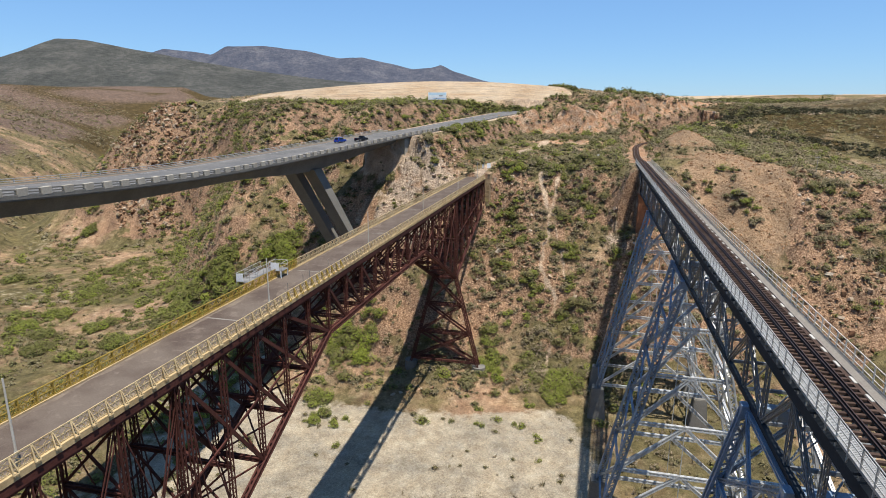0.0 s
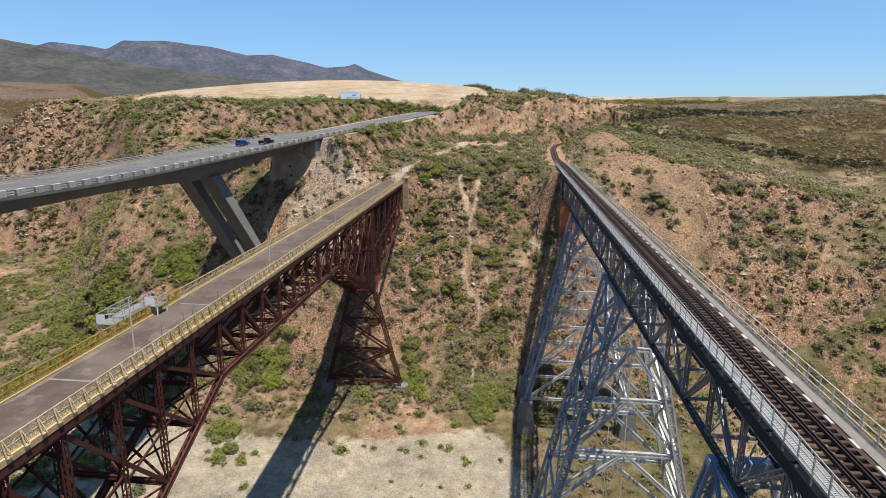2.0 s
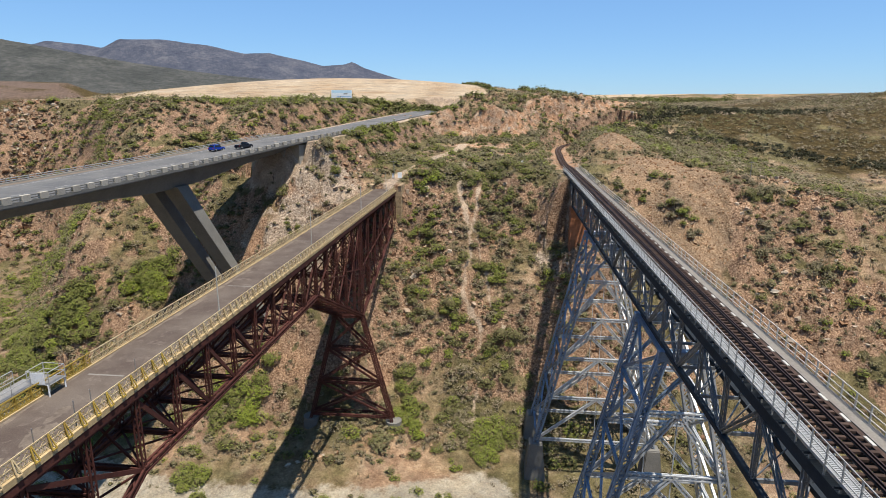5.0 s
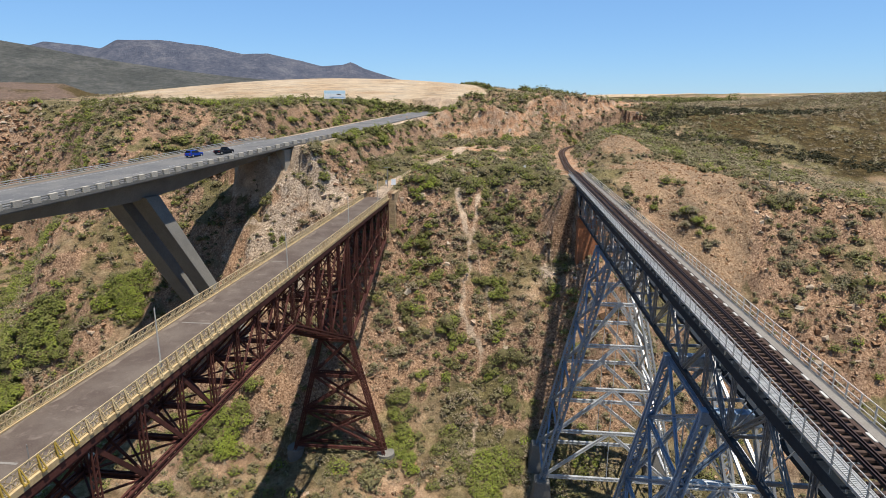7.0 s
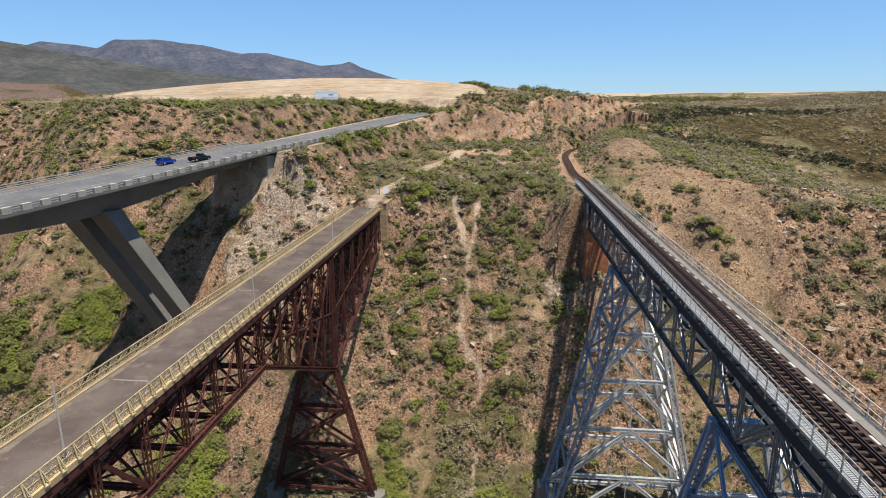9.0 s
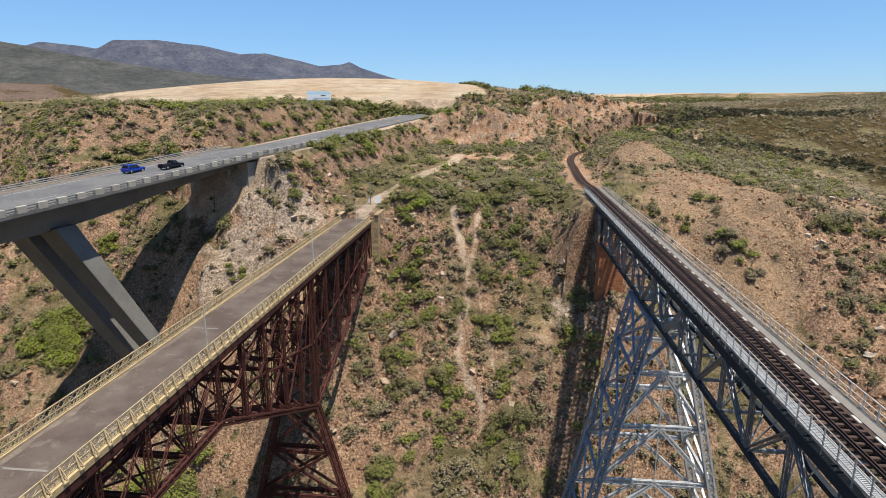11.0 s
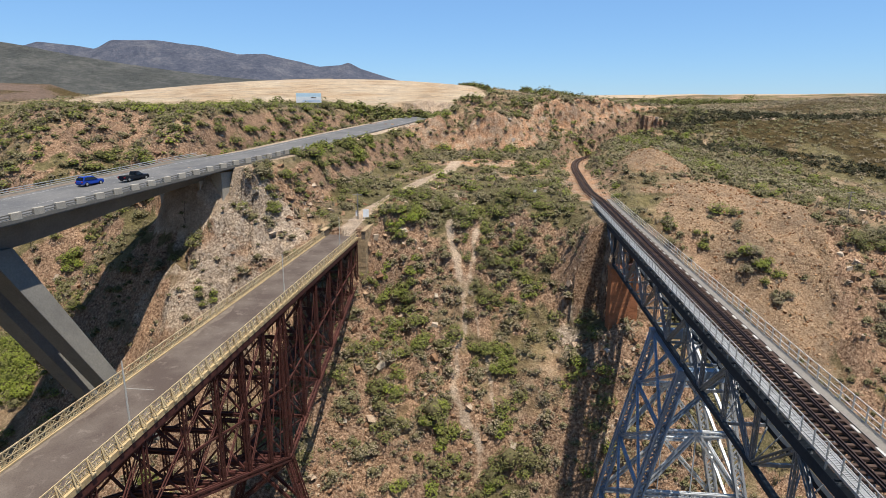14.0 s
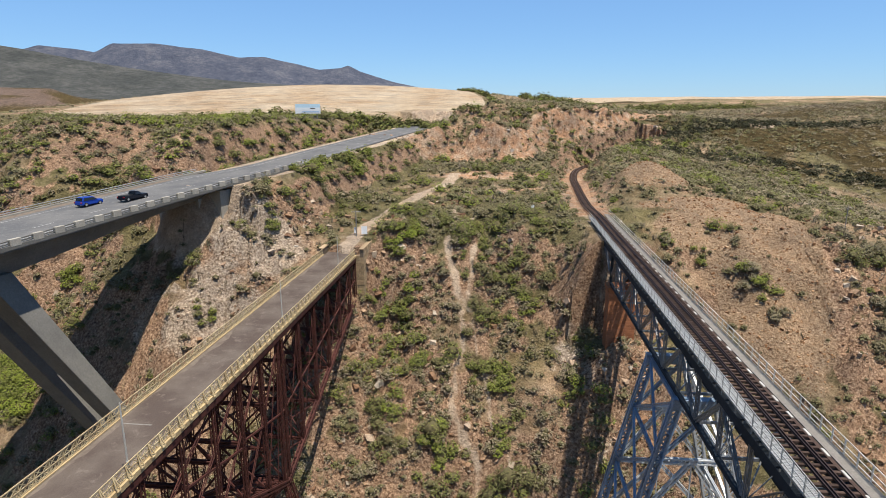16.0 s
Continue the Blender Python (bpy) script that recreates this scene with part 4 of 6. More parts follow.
def old_deck():
    part("carriageway", single(block, (-2.72, OS0, OLD_Z - 0.28), (2.72, OS1, OLD_Z)), M_DECK, bridge, "worn brown-grey road surface")
    for i in (-1, 1):
        lo, hi = sorted((i * 2.72, i * 3.12))
        part("kerb", single(block, (lo, OS0, OLD_Z - 0.34), (hi, OS1, OLD_Z + 0.09)), M_KERB, bridge, "ochre concrete deck edge")
        lo, hi = sorted((i * 2.95, i * 3.08))
        part("fascia_beam", single(block, (lo, OS0, OLD_Z - 0.95), (hi, OS1, OLD_Z - 0.34)), M_RUST, bridge)

    L, count = 1.37, int((OS1 - OS0) / 1.37)

    def lattice(bm, s0, s1):
        for k in range(int((s0 - OS0) / L * 4), int((s1 - OS0) / L * 4)):
            a, b = OS0 + L * k / 4, OS0 + L * (k + 1) / 4
            beam(bm, (0, a, 0.06), (0, b, 0.48), 0.025, 0.055)
            beam(bm, (0, b, 0.06), (0, a, 0.48), 0.025, 0.055)
        for k in range(int((s0 - OS0) / L * 2), int((s1 - OS0) / L * 2)):
            a, b = OS0 + L * k / 2, OS0 + L * (k + 1) / 2
            beam(bm, (0, a, 0.48), (0, b, 1.02), 0.025, 0.06)
            beam(bm, (0, b, 0.48), (0, a, 1.02), 0.025, 0.06)

    def bracket(bm):
        # outward stay of a railing post: two splayed legs from the top bar to the deck edge, and the upright
        for j in (-1, 1):
            beam(bm, (0.0, 0.03 * j, 1.02), (0.36, 0.17 * j, -0.02), 0.05, 0.075)
        beam(bm, (0, 0, -0.02), (0, 0, 1.02), 0.07, 0.07)
        beam(bm, (0.34, -0.2, -0.02), (0.34, 0.2, -0.02), 0.09, 0.06)
        beam(bm, (0.0, 0, 0.0), (0.36, 0, 0.0), 0.06, 0.06, (0, 1, 0))

    for i in (-1, 1):
        for s0, s1, m in ((OS0, 36.0, M_YELLOW if i < 0 else M_CREAM), (36.0, OS1, M_CREAM)):
            for z in (0.06, 0.48, 1.02):
                part("railing_bar", single(beam, (i * 2.88, s0, OLD_Z + 0.08 + z), (i * 2.88, s1, OLD_Z + 0.08 + z), 0.06, 0.06 if z < 1 else 0.09), m, bridge)
            web = part("railing_lattice", single(lattice, s0, s1), m, bridge, "crossed flat bars of the railing")
            web.location = (i * 2.88, 0, OLD_Z + 0.08)
            web["kind"] = "stuff"
    stays = {m.name: mesh_of("railing_bracket", single(bracket), m) for m in (M_CREAM, M_YELLOW)}
    for k in range(count):
        s = OS0 + L * k
        for i in (-1, 1):
            bright = s < 36 if i < 0 else 22 < s < 37
            m = M_YELLOW if bright else M_CREAM
            b = part("railing_bracket", stays[m.name], m, bridge)
            b.location = (i * 2.88, s, OLD_Z + 0.08)
            b.rotation_euler = (0, 0, 0 if i > 0 else math.pi)


old_deck()


def lamp_post(s):
    lamp = thing("street_lamp", OLD_M @ pose(2.72, s, OLD_Z), "thin pale steel lamp post without a lantern on the old bridge", "lamp post", "old bridge lamp posts")
    part("base", single(tube, (0, 0, 0), (0, 0, 1.1), 0.10, 8), M_HAND, lamp)
    part("pole", single(tube, (0, 0, 1.1), (0, 0, 5.6), 0.07, 8, 0.05), M_HAND, lamp)


for s in (-8.0, 19.5, 47.0, 75.5, 105.5, 130.0):
    lamp_post(s)


def old_pier(s):
    pier = thing("bridge_pier", OLD_M @ pose(0, s, 0), "rust-red steel trestle pier of the old bridge", "bridge pier", "old bridge piers")
    zt, zb = PIER_Z, -64.8
    ends = {}
    for i in (-1, 1):
        for j in (-1, 1):
            a, b = Vector((i * OLD_N, j * 0.65, zt)), Vector((i * 8.6, j * 0.9, zb))
            ends[i, j] = (a, b)
            part("leg", single(laced, a, b, 0.40, 0.46, (1, 0, 0), 0.085, 0.6), M_RUST, pier, "laced rust-red leg")
        a0, b0, a1, b1 = *ends[i, -1], *ends[i, 1]
        for u in np.linspace(0, 1, 13):
            part("batten", single(beam, a0.lerp(b0, u), a1.lerp(b1, u), 0.1, 0.13), M_RUST, pier)
        for k, u in enumerate(np.linspace(0, 11 / 12, 12)):
            p, q = (a0.lerp(b0, u), a1.lerp(b1, u + 1 / 12)) if k % 2 else (a1.lerp(b1, u), a0.lerp(b0, u + 1 / 12))
            part("lacing_bar", single(beam, p, q, 0.08, 0.09), M_RUST, pier)
    cuts = (0.0, 0.31, 0.63, 0.95)
    for j in (-1, 1):
        (a0, b0), (a1, b1) = ends[-1, j], ends[1, j]
        for k, u in enumerate(cuts):
            part("strut", single(laced, a0.lerp(b0, u), a1.lerp(b1, u), 0.26, 0.4, (0, 1, 0), 0.09, 0.6), M_RUST, pier)
            if k + 1 < len(cuts):
                w = cuts[k + 1]
                part("brace", single(laced, a0.lerp(b0, u), a1.lerp(b1, w), 0.18, 0.24, (0, 1, 0), 0.075, 0.6), M_RUST, pier)
                part("brace", single(laced, a1.lerp(b1, u), a0.lerp(b0, w), 0.18, 0.24, (0, 1, 0), 0.075, 0.6), M_RUST, pier)
    for i in (-1, 1):
        p = OLD_M @ Vector((i * 8.75, s, 0))
        gz = float(ground_z(p.x, p.y))
        bm = bmesh.new()
        tube(bm, (0, 0, 0), (0, 0, max(zb + 0.1 - gz, 0.3) + 2), 1.75, 24, 1.65)
        bmesh.ops.bevel(bm, geom=[e for e in bm.edges if e.calc_face_angle(0) > 1.0], offset=0.12, segments=2, affect="EDGES")
        drum = tagged(new("pier_drum", mesh_of("pier_drum", bm, M_CONC)), "round grey concrete drum footing with a pale top", "footing", "pier drums")
        drum.matrix_basis = pose(p.x, p.y, gz - 2)


for s in (MID + PIER_S, MID - PIER_S):
    old_pier(s)


def old_abutment():
    ab = thing("bridge_abutment", OLD_M @ pose(0, OS1, 0), "buff dressed-stone abutment with parapet walls of the old bridge", "abutment")
    part("core", single(block, (-3.7, 0.15, -34), (4.4, 11, OLD_Z - 0.35)), M_MORTAR, ab)
    part("approach", single(block, (-2.7, 0, OLD_Z - 0.34), (2.7, 12, OLD_Z + 0.02)), M_DECK, ab)
    for i in (-1, 1):
        lo, hi = (3.7, 4.35) if i > 0 else (-3.6, -2.9)
        part("parapet_core", single(block, (lo, 0.1, OLD_Z - 0.34), (hi, 10.8, OLD_Z + 1.0)), M_MORTAR, ab)
        part("coping", single(block, (lo - 0.08, 0.0, OLD_Z + 1.0), (hi + 0.08, 11.0, OLD_Z + 1.18)), M_STONE, ab, "buff coping stone")
    coursed(ab, [((4.4, 0.15, -31), (0, 10.8, 0), (0, 0, 10.0), (1, 0, 0)), ((-3.7, 0.15, -31), (8.1, 0, 0), (0, 0, 9.0), (0, -1, 0))], M_STONE, 0.5, 1.0, 0.03, 0.05, 9)


old_abutment()


# ---- highway bridge ----
hwy = tagged(new("highway_bridge"), "modern grey concrete highway bridge on slanting twin legs", "bridge")


def sweep(stations, section, closed=True):
    """A solid with the cross-section (offset to the left of the near edge, height over the road) at each station."""
    bm = bmesh.new()
    rings = []
    for s in stations:
        x, y, z, b = highway(s)
        rings.append([bm.verts.new((x - math.cos(b) * o, y + math.sin(b) * o, z + h)) for o, h in section(s)])
    n = len(rings[0])
    for a, b in zip(rings, rings[1:]):
        for i in range(n if closed else n - 1):
            bm.faces.new((a[i], a[(i + 1) % n], b[(i + 1) % n], b[i]))
    if closed:
        bm.faces.new(rings[0])
        bm.faces.new(rings[-1][::-1])
    bmesh.ops.recalc_face_normals(bm, faces=bm.faces[:])
    return bm


HS = list(range(-150, 1, 3))
LEG_S = -41.0


def girder_depth(s):
    return 2.1 + 2.3 * math.exp(-(((s - LEG_S) / 24.0) ** 2)) + 0.6 * step01(np.array(-s), 60, 110)


part("deck", sweep(HS, lambda s: [(0, -0.02), (HW_W, -0.02), (HW_W, -0.4), (HW_W - 3.5, -0.62), (3.5, -0.62), (0, -0.4)]), M_CONC, hwy)
part("road_surface", sweep(HS, lambda s: [(0.55, 0.03), (HW_W - 0.55, 0.03), (HW_W - 0.55, -0.02), (0.55, -0.02)]), M_ROAD, hwy, "grey asphalt carriageway")
part("box_girder", sweep(HS, lambda s: [(3.2, -0.6), (HW_W - 3.2, -0.6), (HW_W - 4.6, -girder_depth(s)), (4.6, -girder_depth(s))]), M_CONC, hwy, "haunched concrete box girder")
part("edge_beam", sweep(HS + [3, 6, 9, 12, 15, 18, 21, 24], lambda s: [(-0.12, 0.28), (0.42, 0.28), (0.42, -0.1), (-0.12, -0.22)]), M_CONC, hwy)
part("shoulder", sweep(HS, lambda s: [(HW_W - 1.9, 0.042), (HW_W - 0.44, 0.06), (HW_W - 0.44, 0.02), (HW_W - 1.9, 0.02)]), M_DUST, hwy, "dusty beige far shoulder")
part("edge_beam", sweep(HS + [3, 6, 9, 12], lambda s: [(HW_W - 0.42, 0.28), (HW_W + 0.12, 0.28), (HW_W + 0.12, -0.45), (HW_W - 0.42, -0.1)]), M_PALE, hwy)
for h in (0.52, 0.86):
    part("parapet_rail", sweep(HS + [3, 6, 9, 12, 15, 18, 21], lambda s: [(0.02, h + 0.07), (0.2, h + 0.07), (0.2, h - 0.07), (0.02, h - 0.07)]), M_CONC, hwy)
    part("parapet_rail", sweep(HS + [3, 6, 9], lambda s: [(HW_W - 0.2, h + 0.05), (HW_W - 0.05, h + 0.05), (HW_W - 0.05, h - 0.05), (HW_W - 0.2, h - 0.05)]), M_GALV, hwy)
hp = bmesh.new()
block(hp, (-0.14, -0.72, 0.1), (0.34, 0.72, 1.02))
bmesh.ops.bevel(hp, geom=hp.edges[:], offset=0.04, segments=1, affect="EDGES")
hp = mesh_of("parapet_post", hp, M_PALE)
for k in range(55):
    s = -150 + 3.2 * k
    x, y, z, b = highway(s)
    ob = part("parapet_post", hp, M_PALE, hwy, "")
    ob.matrix_basis = pose(x, y, z, 0, 0, -math.degrees(b)) @ pose(-0.2, 0, 0)
fp = mesh_of("guard_post", single(block, (-0.06, -0.06, 0.0), (0.06, 0.06, 0.9)), M_GALV)
for k in range(40):
    s = -150 + 4.0 * k
    x, y, z, b = highway(s)
    ob = part("guard_post", fp, M_GALV, hwy)
    ob.matrix_basis = pose(x, y, z, 0, 0, -math.degrees(b)) @ pose(-HW_W + 0.12, 0, 0)


def hw_leg(off, top_s, foot):
    x, y, z, b = highway(top_s)
    top = Vector((x - math.cos(b) * off, y + math.sin(b) * off, z - girder_depth(top_s) + 0.4))
    bm = bmesh.new()
    along_b, across = Vector((math.sin(b), math.cos(b), 0)), Vector((math.cos(b), -math.sin(b), 0))
    rings = []
    for p, w, l in ((top, 3.6, 3.6), (foot, 2.6, 2.0)):
        rings.append([bm.verts.new(p + across * (i * w / 2) + along_b * (j * l / 2)) for i, j in ((-1, -1), (1, -1), (1, 1), (-1, 1))])
    for i in range(4):
        bm.faces.new((rings[0][i], rings[0][(i + 1) % 4], rings[1][(i + 1) % 4], rings[1][i]))
    bm.faces.new(rings[0][::-1])
    bm.faces.new(rings[1])
    bmesh.ops.recalc_face_normals(bm, faces=bm.faces[:])
    bmesh.ops.bevel(bm, geom=bm.edges[:], offset=0.06, segments=1, affect="EDGES")
    part("slanting_leg", bm, M_CONC, hwy, "slanting grey concrete leg")


hw_leg(5.4, LEG_S, Vector((-23.4, 147.0, -50.0)))
hw_leg(HW_W - 5.4, LEG_S, Vector((-29.2, 149.5, -50.0)))


def hw_abutment():
    x, y, z, b = highway(-3)
    bm = bmesh.new()
    block(bm, (-HW_W + 0.4, 0.3, -9), (-0.8, 9, -0.7))
    block(bm, (-HW_W + 4.2, -1.6, -9), (-4.2, 0, -2.2))
    ob = part("abutment", bm, M_PALE, hwy, "pale concrete abutment wall")
    ob.matrix_basis = pose(x, y, z, 0, 0, -math.degrees(b))


hw_abutment()
road = tagged(new("road", mesh_of("road", sweep(list(range(0, 142, 3)), lambda s: [(0.4, 0.03), (hw_width(s) - 0.4, 0.03), (hw_width(s) - 0.4, -0.6), (0.4, -0.6)]), M_ROAD)), "grey asphalt highway curving away past the bridge", "road", kind="structure")


def markings(name, off, w, dash, gap, label):
    bm = bmesh.new()
    s = -150.0
    while s < 134:
        n = max(1, int(dash / 3))
        pts = [highway(s + dash * k / n) for k in range(n + 1)]
        ws = [hw_width(s + dash * k / n) / HW_W for k in range(n + 1)]
        row = [[bm.verts.new((x - math.cos(b) * o, y + math.sin(b) * o, z + 0.037)) for o in (off * f, off * f + w)] for (x, y, z, b), f in zip(pts, ws)]
        for p, q in zip(row, row[1:]):
            bm.faces.new((p[0], p[1], q[1], q[0]))
        s += dash + gap
    tagged(new(name, mesh_of(name, bm, M_LINE)), label, "road marking", kind="structure")


markings("lane_marking", 6.3, 0.14, 3.0, 6.0, "faded dashed white lane line")
markings("edge_marking", 2.4, 0.14, 6.0, 0.0, "faded pale edge line of the highway")
markings("edge_marking", 13.8, 0.14, 6.0, 0.0, "faded pale edge line of the highway")


# ---- plants ----
OCT_V = np.array([(1, 0, 0), (0, 1, 0), (-1, 0, 0), (0, -1, 0), (0, 0, 1), (0, 0, -1)], float)
OCT_F = np.array([(0, 1, 4), (1, 2, 4), (2, 3, 4), (3, 0, 4), (1, 0, 5), (2, 1, 5), (3, 2, 5), (0, 3, 5)])


def foliage(px, py, pz, size, tone, leaves, leaf, rng, squash=0.75):
    """Bushes: many small leaf sprays round an uneven, lobed form, over a small heart of twigs darkened as inner shade.
    """
    n = len(px)
    base = np.stack([px, py, pz - 0.05], 1)
    core = OCT_V[None] * rng.uniform(0.7, 1.2, (n, 6, 1)) * np.array([0.30, 0.30, 0.30 * squash]) + np.array([0, 0, 0.24 * squash])
    core[..., 2] = np.maximum(core[..., 2], 0)
    core = core * size[:, None, None] + base[:, None, :]
    close = (px > -70) & (px < 110) & (py < 192)
    leaves, leaf = leaves * np.where(close, 1.25, 0.7), leaf * np.where(close, 0.8, 1.2)
    big = np.flatnonzero((size > 1.3) & (leaves > 4))
    core, k = core[big], len(big)
    core_f = (OCT_F[None] + (np.arange(k) * 6)[:, None, None]).reshape(-1, 3)
    lobes = rng.normal(0, 1, (n, 4, 3))
    lobes[..., 2] = np.abs(lobes[..., 2]) * 0.8
    lobes /= np.linalg.norm(lobes, axis=2, keepdims=True)
    own = np.repeat(np.arange(n), np.clip(leaves * size**2, 5, 420).astype(int))
    m = len(own)
    d = rng.normal(0, 1, (m, 3))
    d[:, 2] = np.where(d[:, 2] < 0, -0.45 * d[:, 2], d[:, 2])
    d /= np.linalg.norm(d, axis=1, keepdims=True)
    near = np.max(np.einsum("ij,ikj->ik", d, lobes[own]), axis=1).clip(0, 1)
    r = (0.34 + 0.24 * near**5) * rng.uniform(0.72, 1.06, m)
    p = d * r[:, None] * np.array([1, 1, 1.25 * squash])
    p[:, 2] = np.maximum(p[:, 2] + 0.12 * squash, 0.02)
    p = p * size[own][:, None] + base[own]
    nrm = d * 0.7 + rng.normal(0, 0.42, (m, 3)) + np.array([0, 0, 0.85])
    nrm /= np.linalg.norm(nrm, axis=1, keepdims=True)
    t = np.cross(nrm, rng.normal(0, 1, (m, 3)))
    t /= np.linalg.norm(t, axis=1, keepdims=True) + 1e-9
    lf = leaf[own] * rng.uniform(0.6, 1.4, m) * np.clip(size[own] / 1.6, 0.6, 1.7) ** 0.5
    a, b = t * lf[:, None], np.cross(nrm, t) * (lf * 0.8)[:, None]
    co = np.concatenate([core.reshape(-1, 3), np.stack([p - a, p + b + a * 0.3, p + a - b * 0.6], 1).reshape(-1, 3)])
    faces = np.concatenate([core_f, 6 * k + np.arange(3 * m).reshape(-1, 3)])
    tn = np.concatenate([np.repeat(tone[big], 6), np.repeat(tone[own] + rng.normal(0.0, 0.1, m), 3)])
    return co, faces, tn, len(core_f)


def leafy(name, grown, mat, shift=(0, 0, 0)):
    co, faces, tn, solid = grown
    me = raw_mesh(name, co - np.array(shift), faces, mat)
    me.polygons.foreach_set("use_smooth", np.arange(len(faces)) < solid)
    me.materials.append(M_HEART)
    me.polygons.foreach_set("material_index", (np.arange(len(faces)) < solid).astype(np.int32))
    layer(me, "tone", np.clip(tn, 0, 1))
    return me


def scrub(name, label, category, px, py, size, tone, leaves, leaf, mat, seed, squash=0.75):
    grown = foliage(px, py, ground_z(px, py), size, tone, leaves, leaf, np.random.default_rng(seed), squash)
    return tagged(new(name, leafy(name, grown, mat)), label, category, kind="stuff")


def tufts(name, label, category, px, py, size, tone, blades, mat, seed):
    """Grass: thin upright blades leaning out from each tuft."""
    rng = np.random.default_rng(seed)
    own = np.repeat(np.arange(len(px)), blades)
    m = len(own)
    root = np.stack([px[own] + rng.normal(0, 0.12, m) * size[own], py[own] + rng.normal(0, 0.12, m) * size[own], ground_z(px, py)[own] - 0.03], 1)
    tip = root + np.stack([rng.normal(0, 0.28, m), rng.normal(0, 0.28, m), rng.uniform(0.35, 0.8, m)], 1) * size[own][:, None]
    a = rng.uniform(0, math.tau, m)
    w = np.stack([np.cos(a), np.sin(a), a * 0], 1) * (0.09 * size[own])[:, None]
    me = raw_mesh(name, np.stack([root - w, root + w, tip], 1).reshape(-1, 3), np.arange(3 * m).reshape(-1, 3), mat)
    layer(me, "tone", np.repeat(np.clip(tone[own], 0, 1), 3))
    return tagged(new(name, me), label, category, kind="stuff")


def clear_of(px, py):
    """Where plants may grow: off roads, track, sand and ploughed land."""
    d, _ = along(px, py, FOOT)
    dd, tt, hh = (np.abs(along(px, py, line)[0]) for line in (DIRT, TRACK, HW_MID))
    ok = (dd > 2.6) & (tt > 3.2) & (hh > HW_W / 2 + 1.5)
    m = masks(px, py, px * 0, px * 0 + 0.4)
    ok &= (m["field"] < 0.35) & (m["path"] < 0.4)
    keep = np.random.default_rng(5).uniform(0, 1, px.shape)
    ok &= ~((d < 3) & (d > -78) & (ground_z(px, py) < -58) & (keep > 0.04 + 0.5 * step01(-px, 20, 70) * (fbm(px, py, 20, 3, 77) > 0.05) + 0.45 * step01(px, 27, 34)))
    ok &= ~((m["scree"] > 0.35) & (keep > 0.06))
    ok &= ~((m["orange"] > 0.5) & (keep > 0.5))
    ok &= ~((m["grey"] > 0.5) & (keep > 0.2))
    return ok


def scatter(n, x0, x1, y0, y1, seed, patch=14, cut=-0.05):
    rng = np.random.default_rng(seed)
    px, py = rng.uniform(x0, x1, n), rng.uniform(y0, y1, n)
    dens = fbm(px, py, patch, 3, seed) + rng.uniform(-0.35, 0.35, n)
    ok = (dens > cut) & clear_of(px, py)
    return px[ok], py[ok], rng


px, py, rng = scatter(27000, -215, 160, 70, 330, 201, 13, -0.3)
qx, qy, rng = scatter(2200, -20, 66, 112, 186, 203, 11, -0.2)
px, py = np.append(px, qx), np.append(py, qy)
scrub("scrub", "dry olive and grey scrub covering the gorge slopes", "scrub", px, py, rng.gamma(3.0, 0.40, len(px)) + 0.60, np.clip(0.46 + 0.5 * fbm(px, py, 30, 3, 207) + rng.normal(0, 0.28, len(px)), 0, 1), 9, 0.155, M_SCRUB, 202)
px, py, rng = scatter(9500, -215, 160, 84, 330, 241, 17, 0.02)
qx, qy, rng = scatter(420, 4, 46, 118, 182, 243, 9, -0.1)
px, py = np.append(px, qx), np.append(py, qy)
qx, qy, rng = scatter(2600, -205, 6, 188, 306, 245, 15, -0.12)
px, py = np.append(px, qx), np.append(py, qy)
few = (px < 62) | (rng.uniform(0, 1, len(px)) < 0.62)
px, py = px[few], py[few]
scrub("green_scrub", "rounded green bushes growing in patches over the slopes", "bushes", px, py, rng.gamma(4.0, 0.50, len(px)) + 0.85, np.clip(0.42 + 0.4 * fbm(px, py, 25, 3, 247) + rng.normal(0, 0.22, len(px)), 0, 1), 14, 0.15, M_BUSH, 242)
px, py, rng = scatter(42000, -480, 560, 60, 680, 211, 30, 0.04)
far = ((px > 145) | (py > 310)) & (px > -220)
px, py = px[far], py[far]
qx, qy, rng = scatter(20000, 62, 420, 195, 480, 213, 26, -0.16)
px, py = np.append(px, qx), np.append(py, qy)
scrub("far_scrub", "scrub and low bush on the plateau and valley sides", "scrub", px, py, rng.gamma(3.0, 0.36, len(px)) + 0.6, np.clip(0.42 + 0.6 * fbm(px, py, 60, 3, 217) + rng.normal(0, 0.2, len(px)), 0, 1), 3.4, 0.33, M_SCRUB, 212)
# bushes in darkened foliage, laid in belts to stand for cloud shadow
belts = ([(112, 282), (135, 268), (160, 270), (173, 263), (180, 255), (198, 244), (235, 232)], [(128, 292), (150, 306), (190, 316), (240, 322)])
rng = np.random.default_rng(231)
px, py = rng.uniform(105, 250, 9000), rng.uniform(220, 340, 9000)
ok = np.minimum(np.abs(along(px, py, belts[0])[0]), np.abs(along(px, py, belts[1])[0])) + 5 * fbm(px, py, 20, 3, 233) + rng.uniform(-2, 2, 9000) < 5
px, py = px[ok], py[ok]
scrub("dark_thicket", "plateau bushes coloured dark in belts for cloud shadow", "thicket", px, py, rng.gamma(4.0, 0.35, len(px)) + 0.8, rng.uniform(0.0, 0.3, len(px)), 4, 0.3, leaf_material("cloud_shade_foliage", (0.040, 0.038, 0.024), (0.055, 0.055, 0.026), (0.080, 0.085, 0.030)), 232)
px, py, rng = scatter(22000, -150, 140, 84, 290, 221, 9, -0.2)
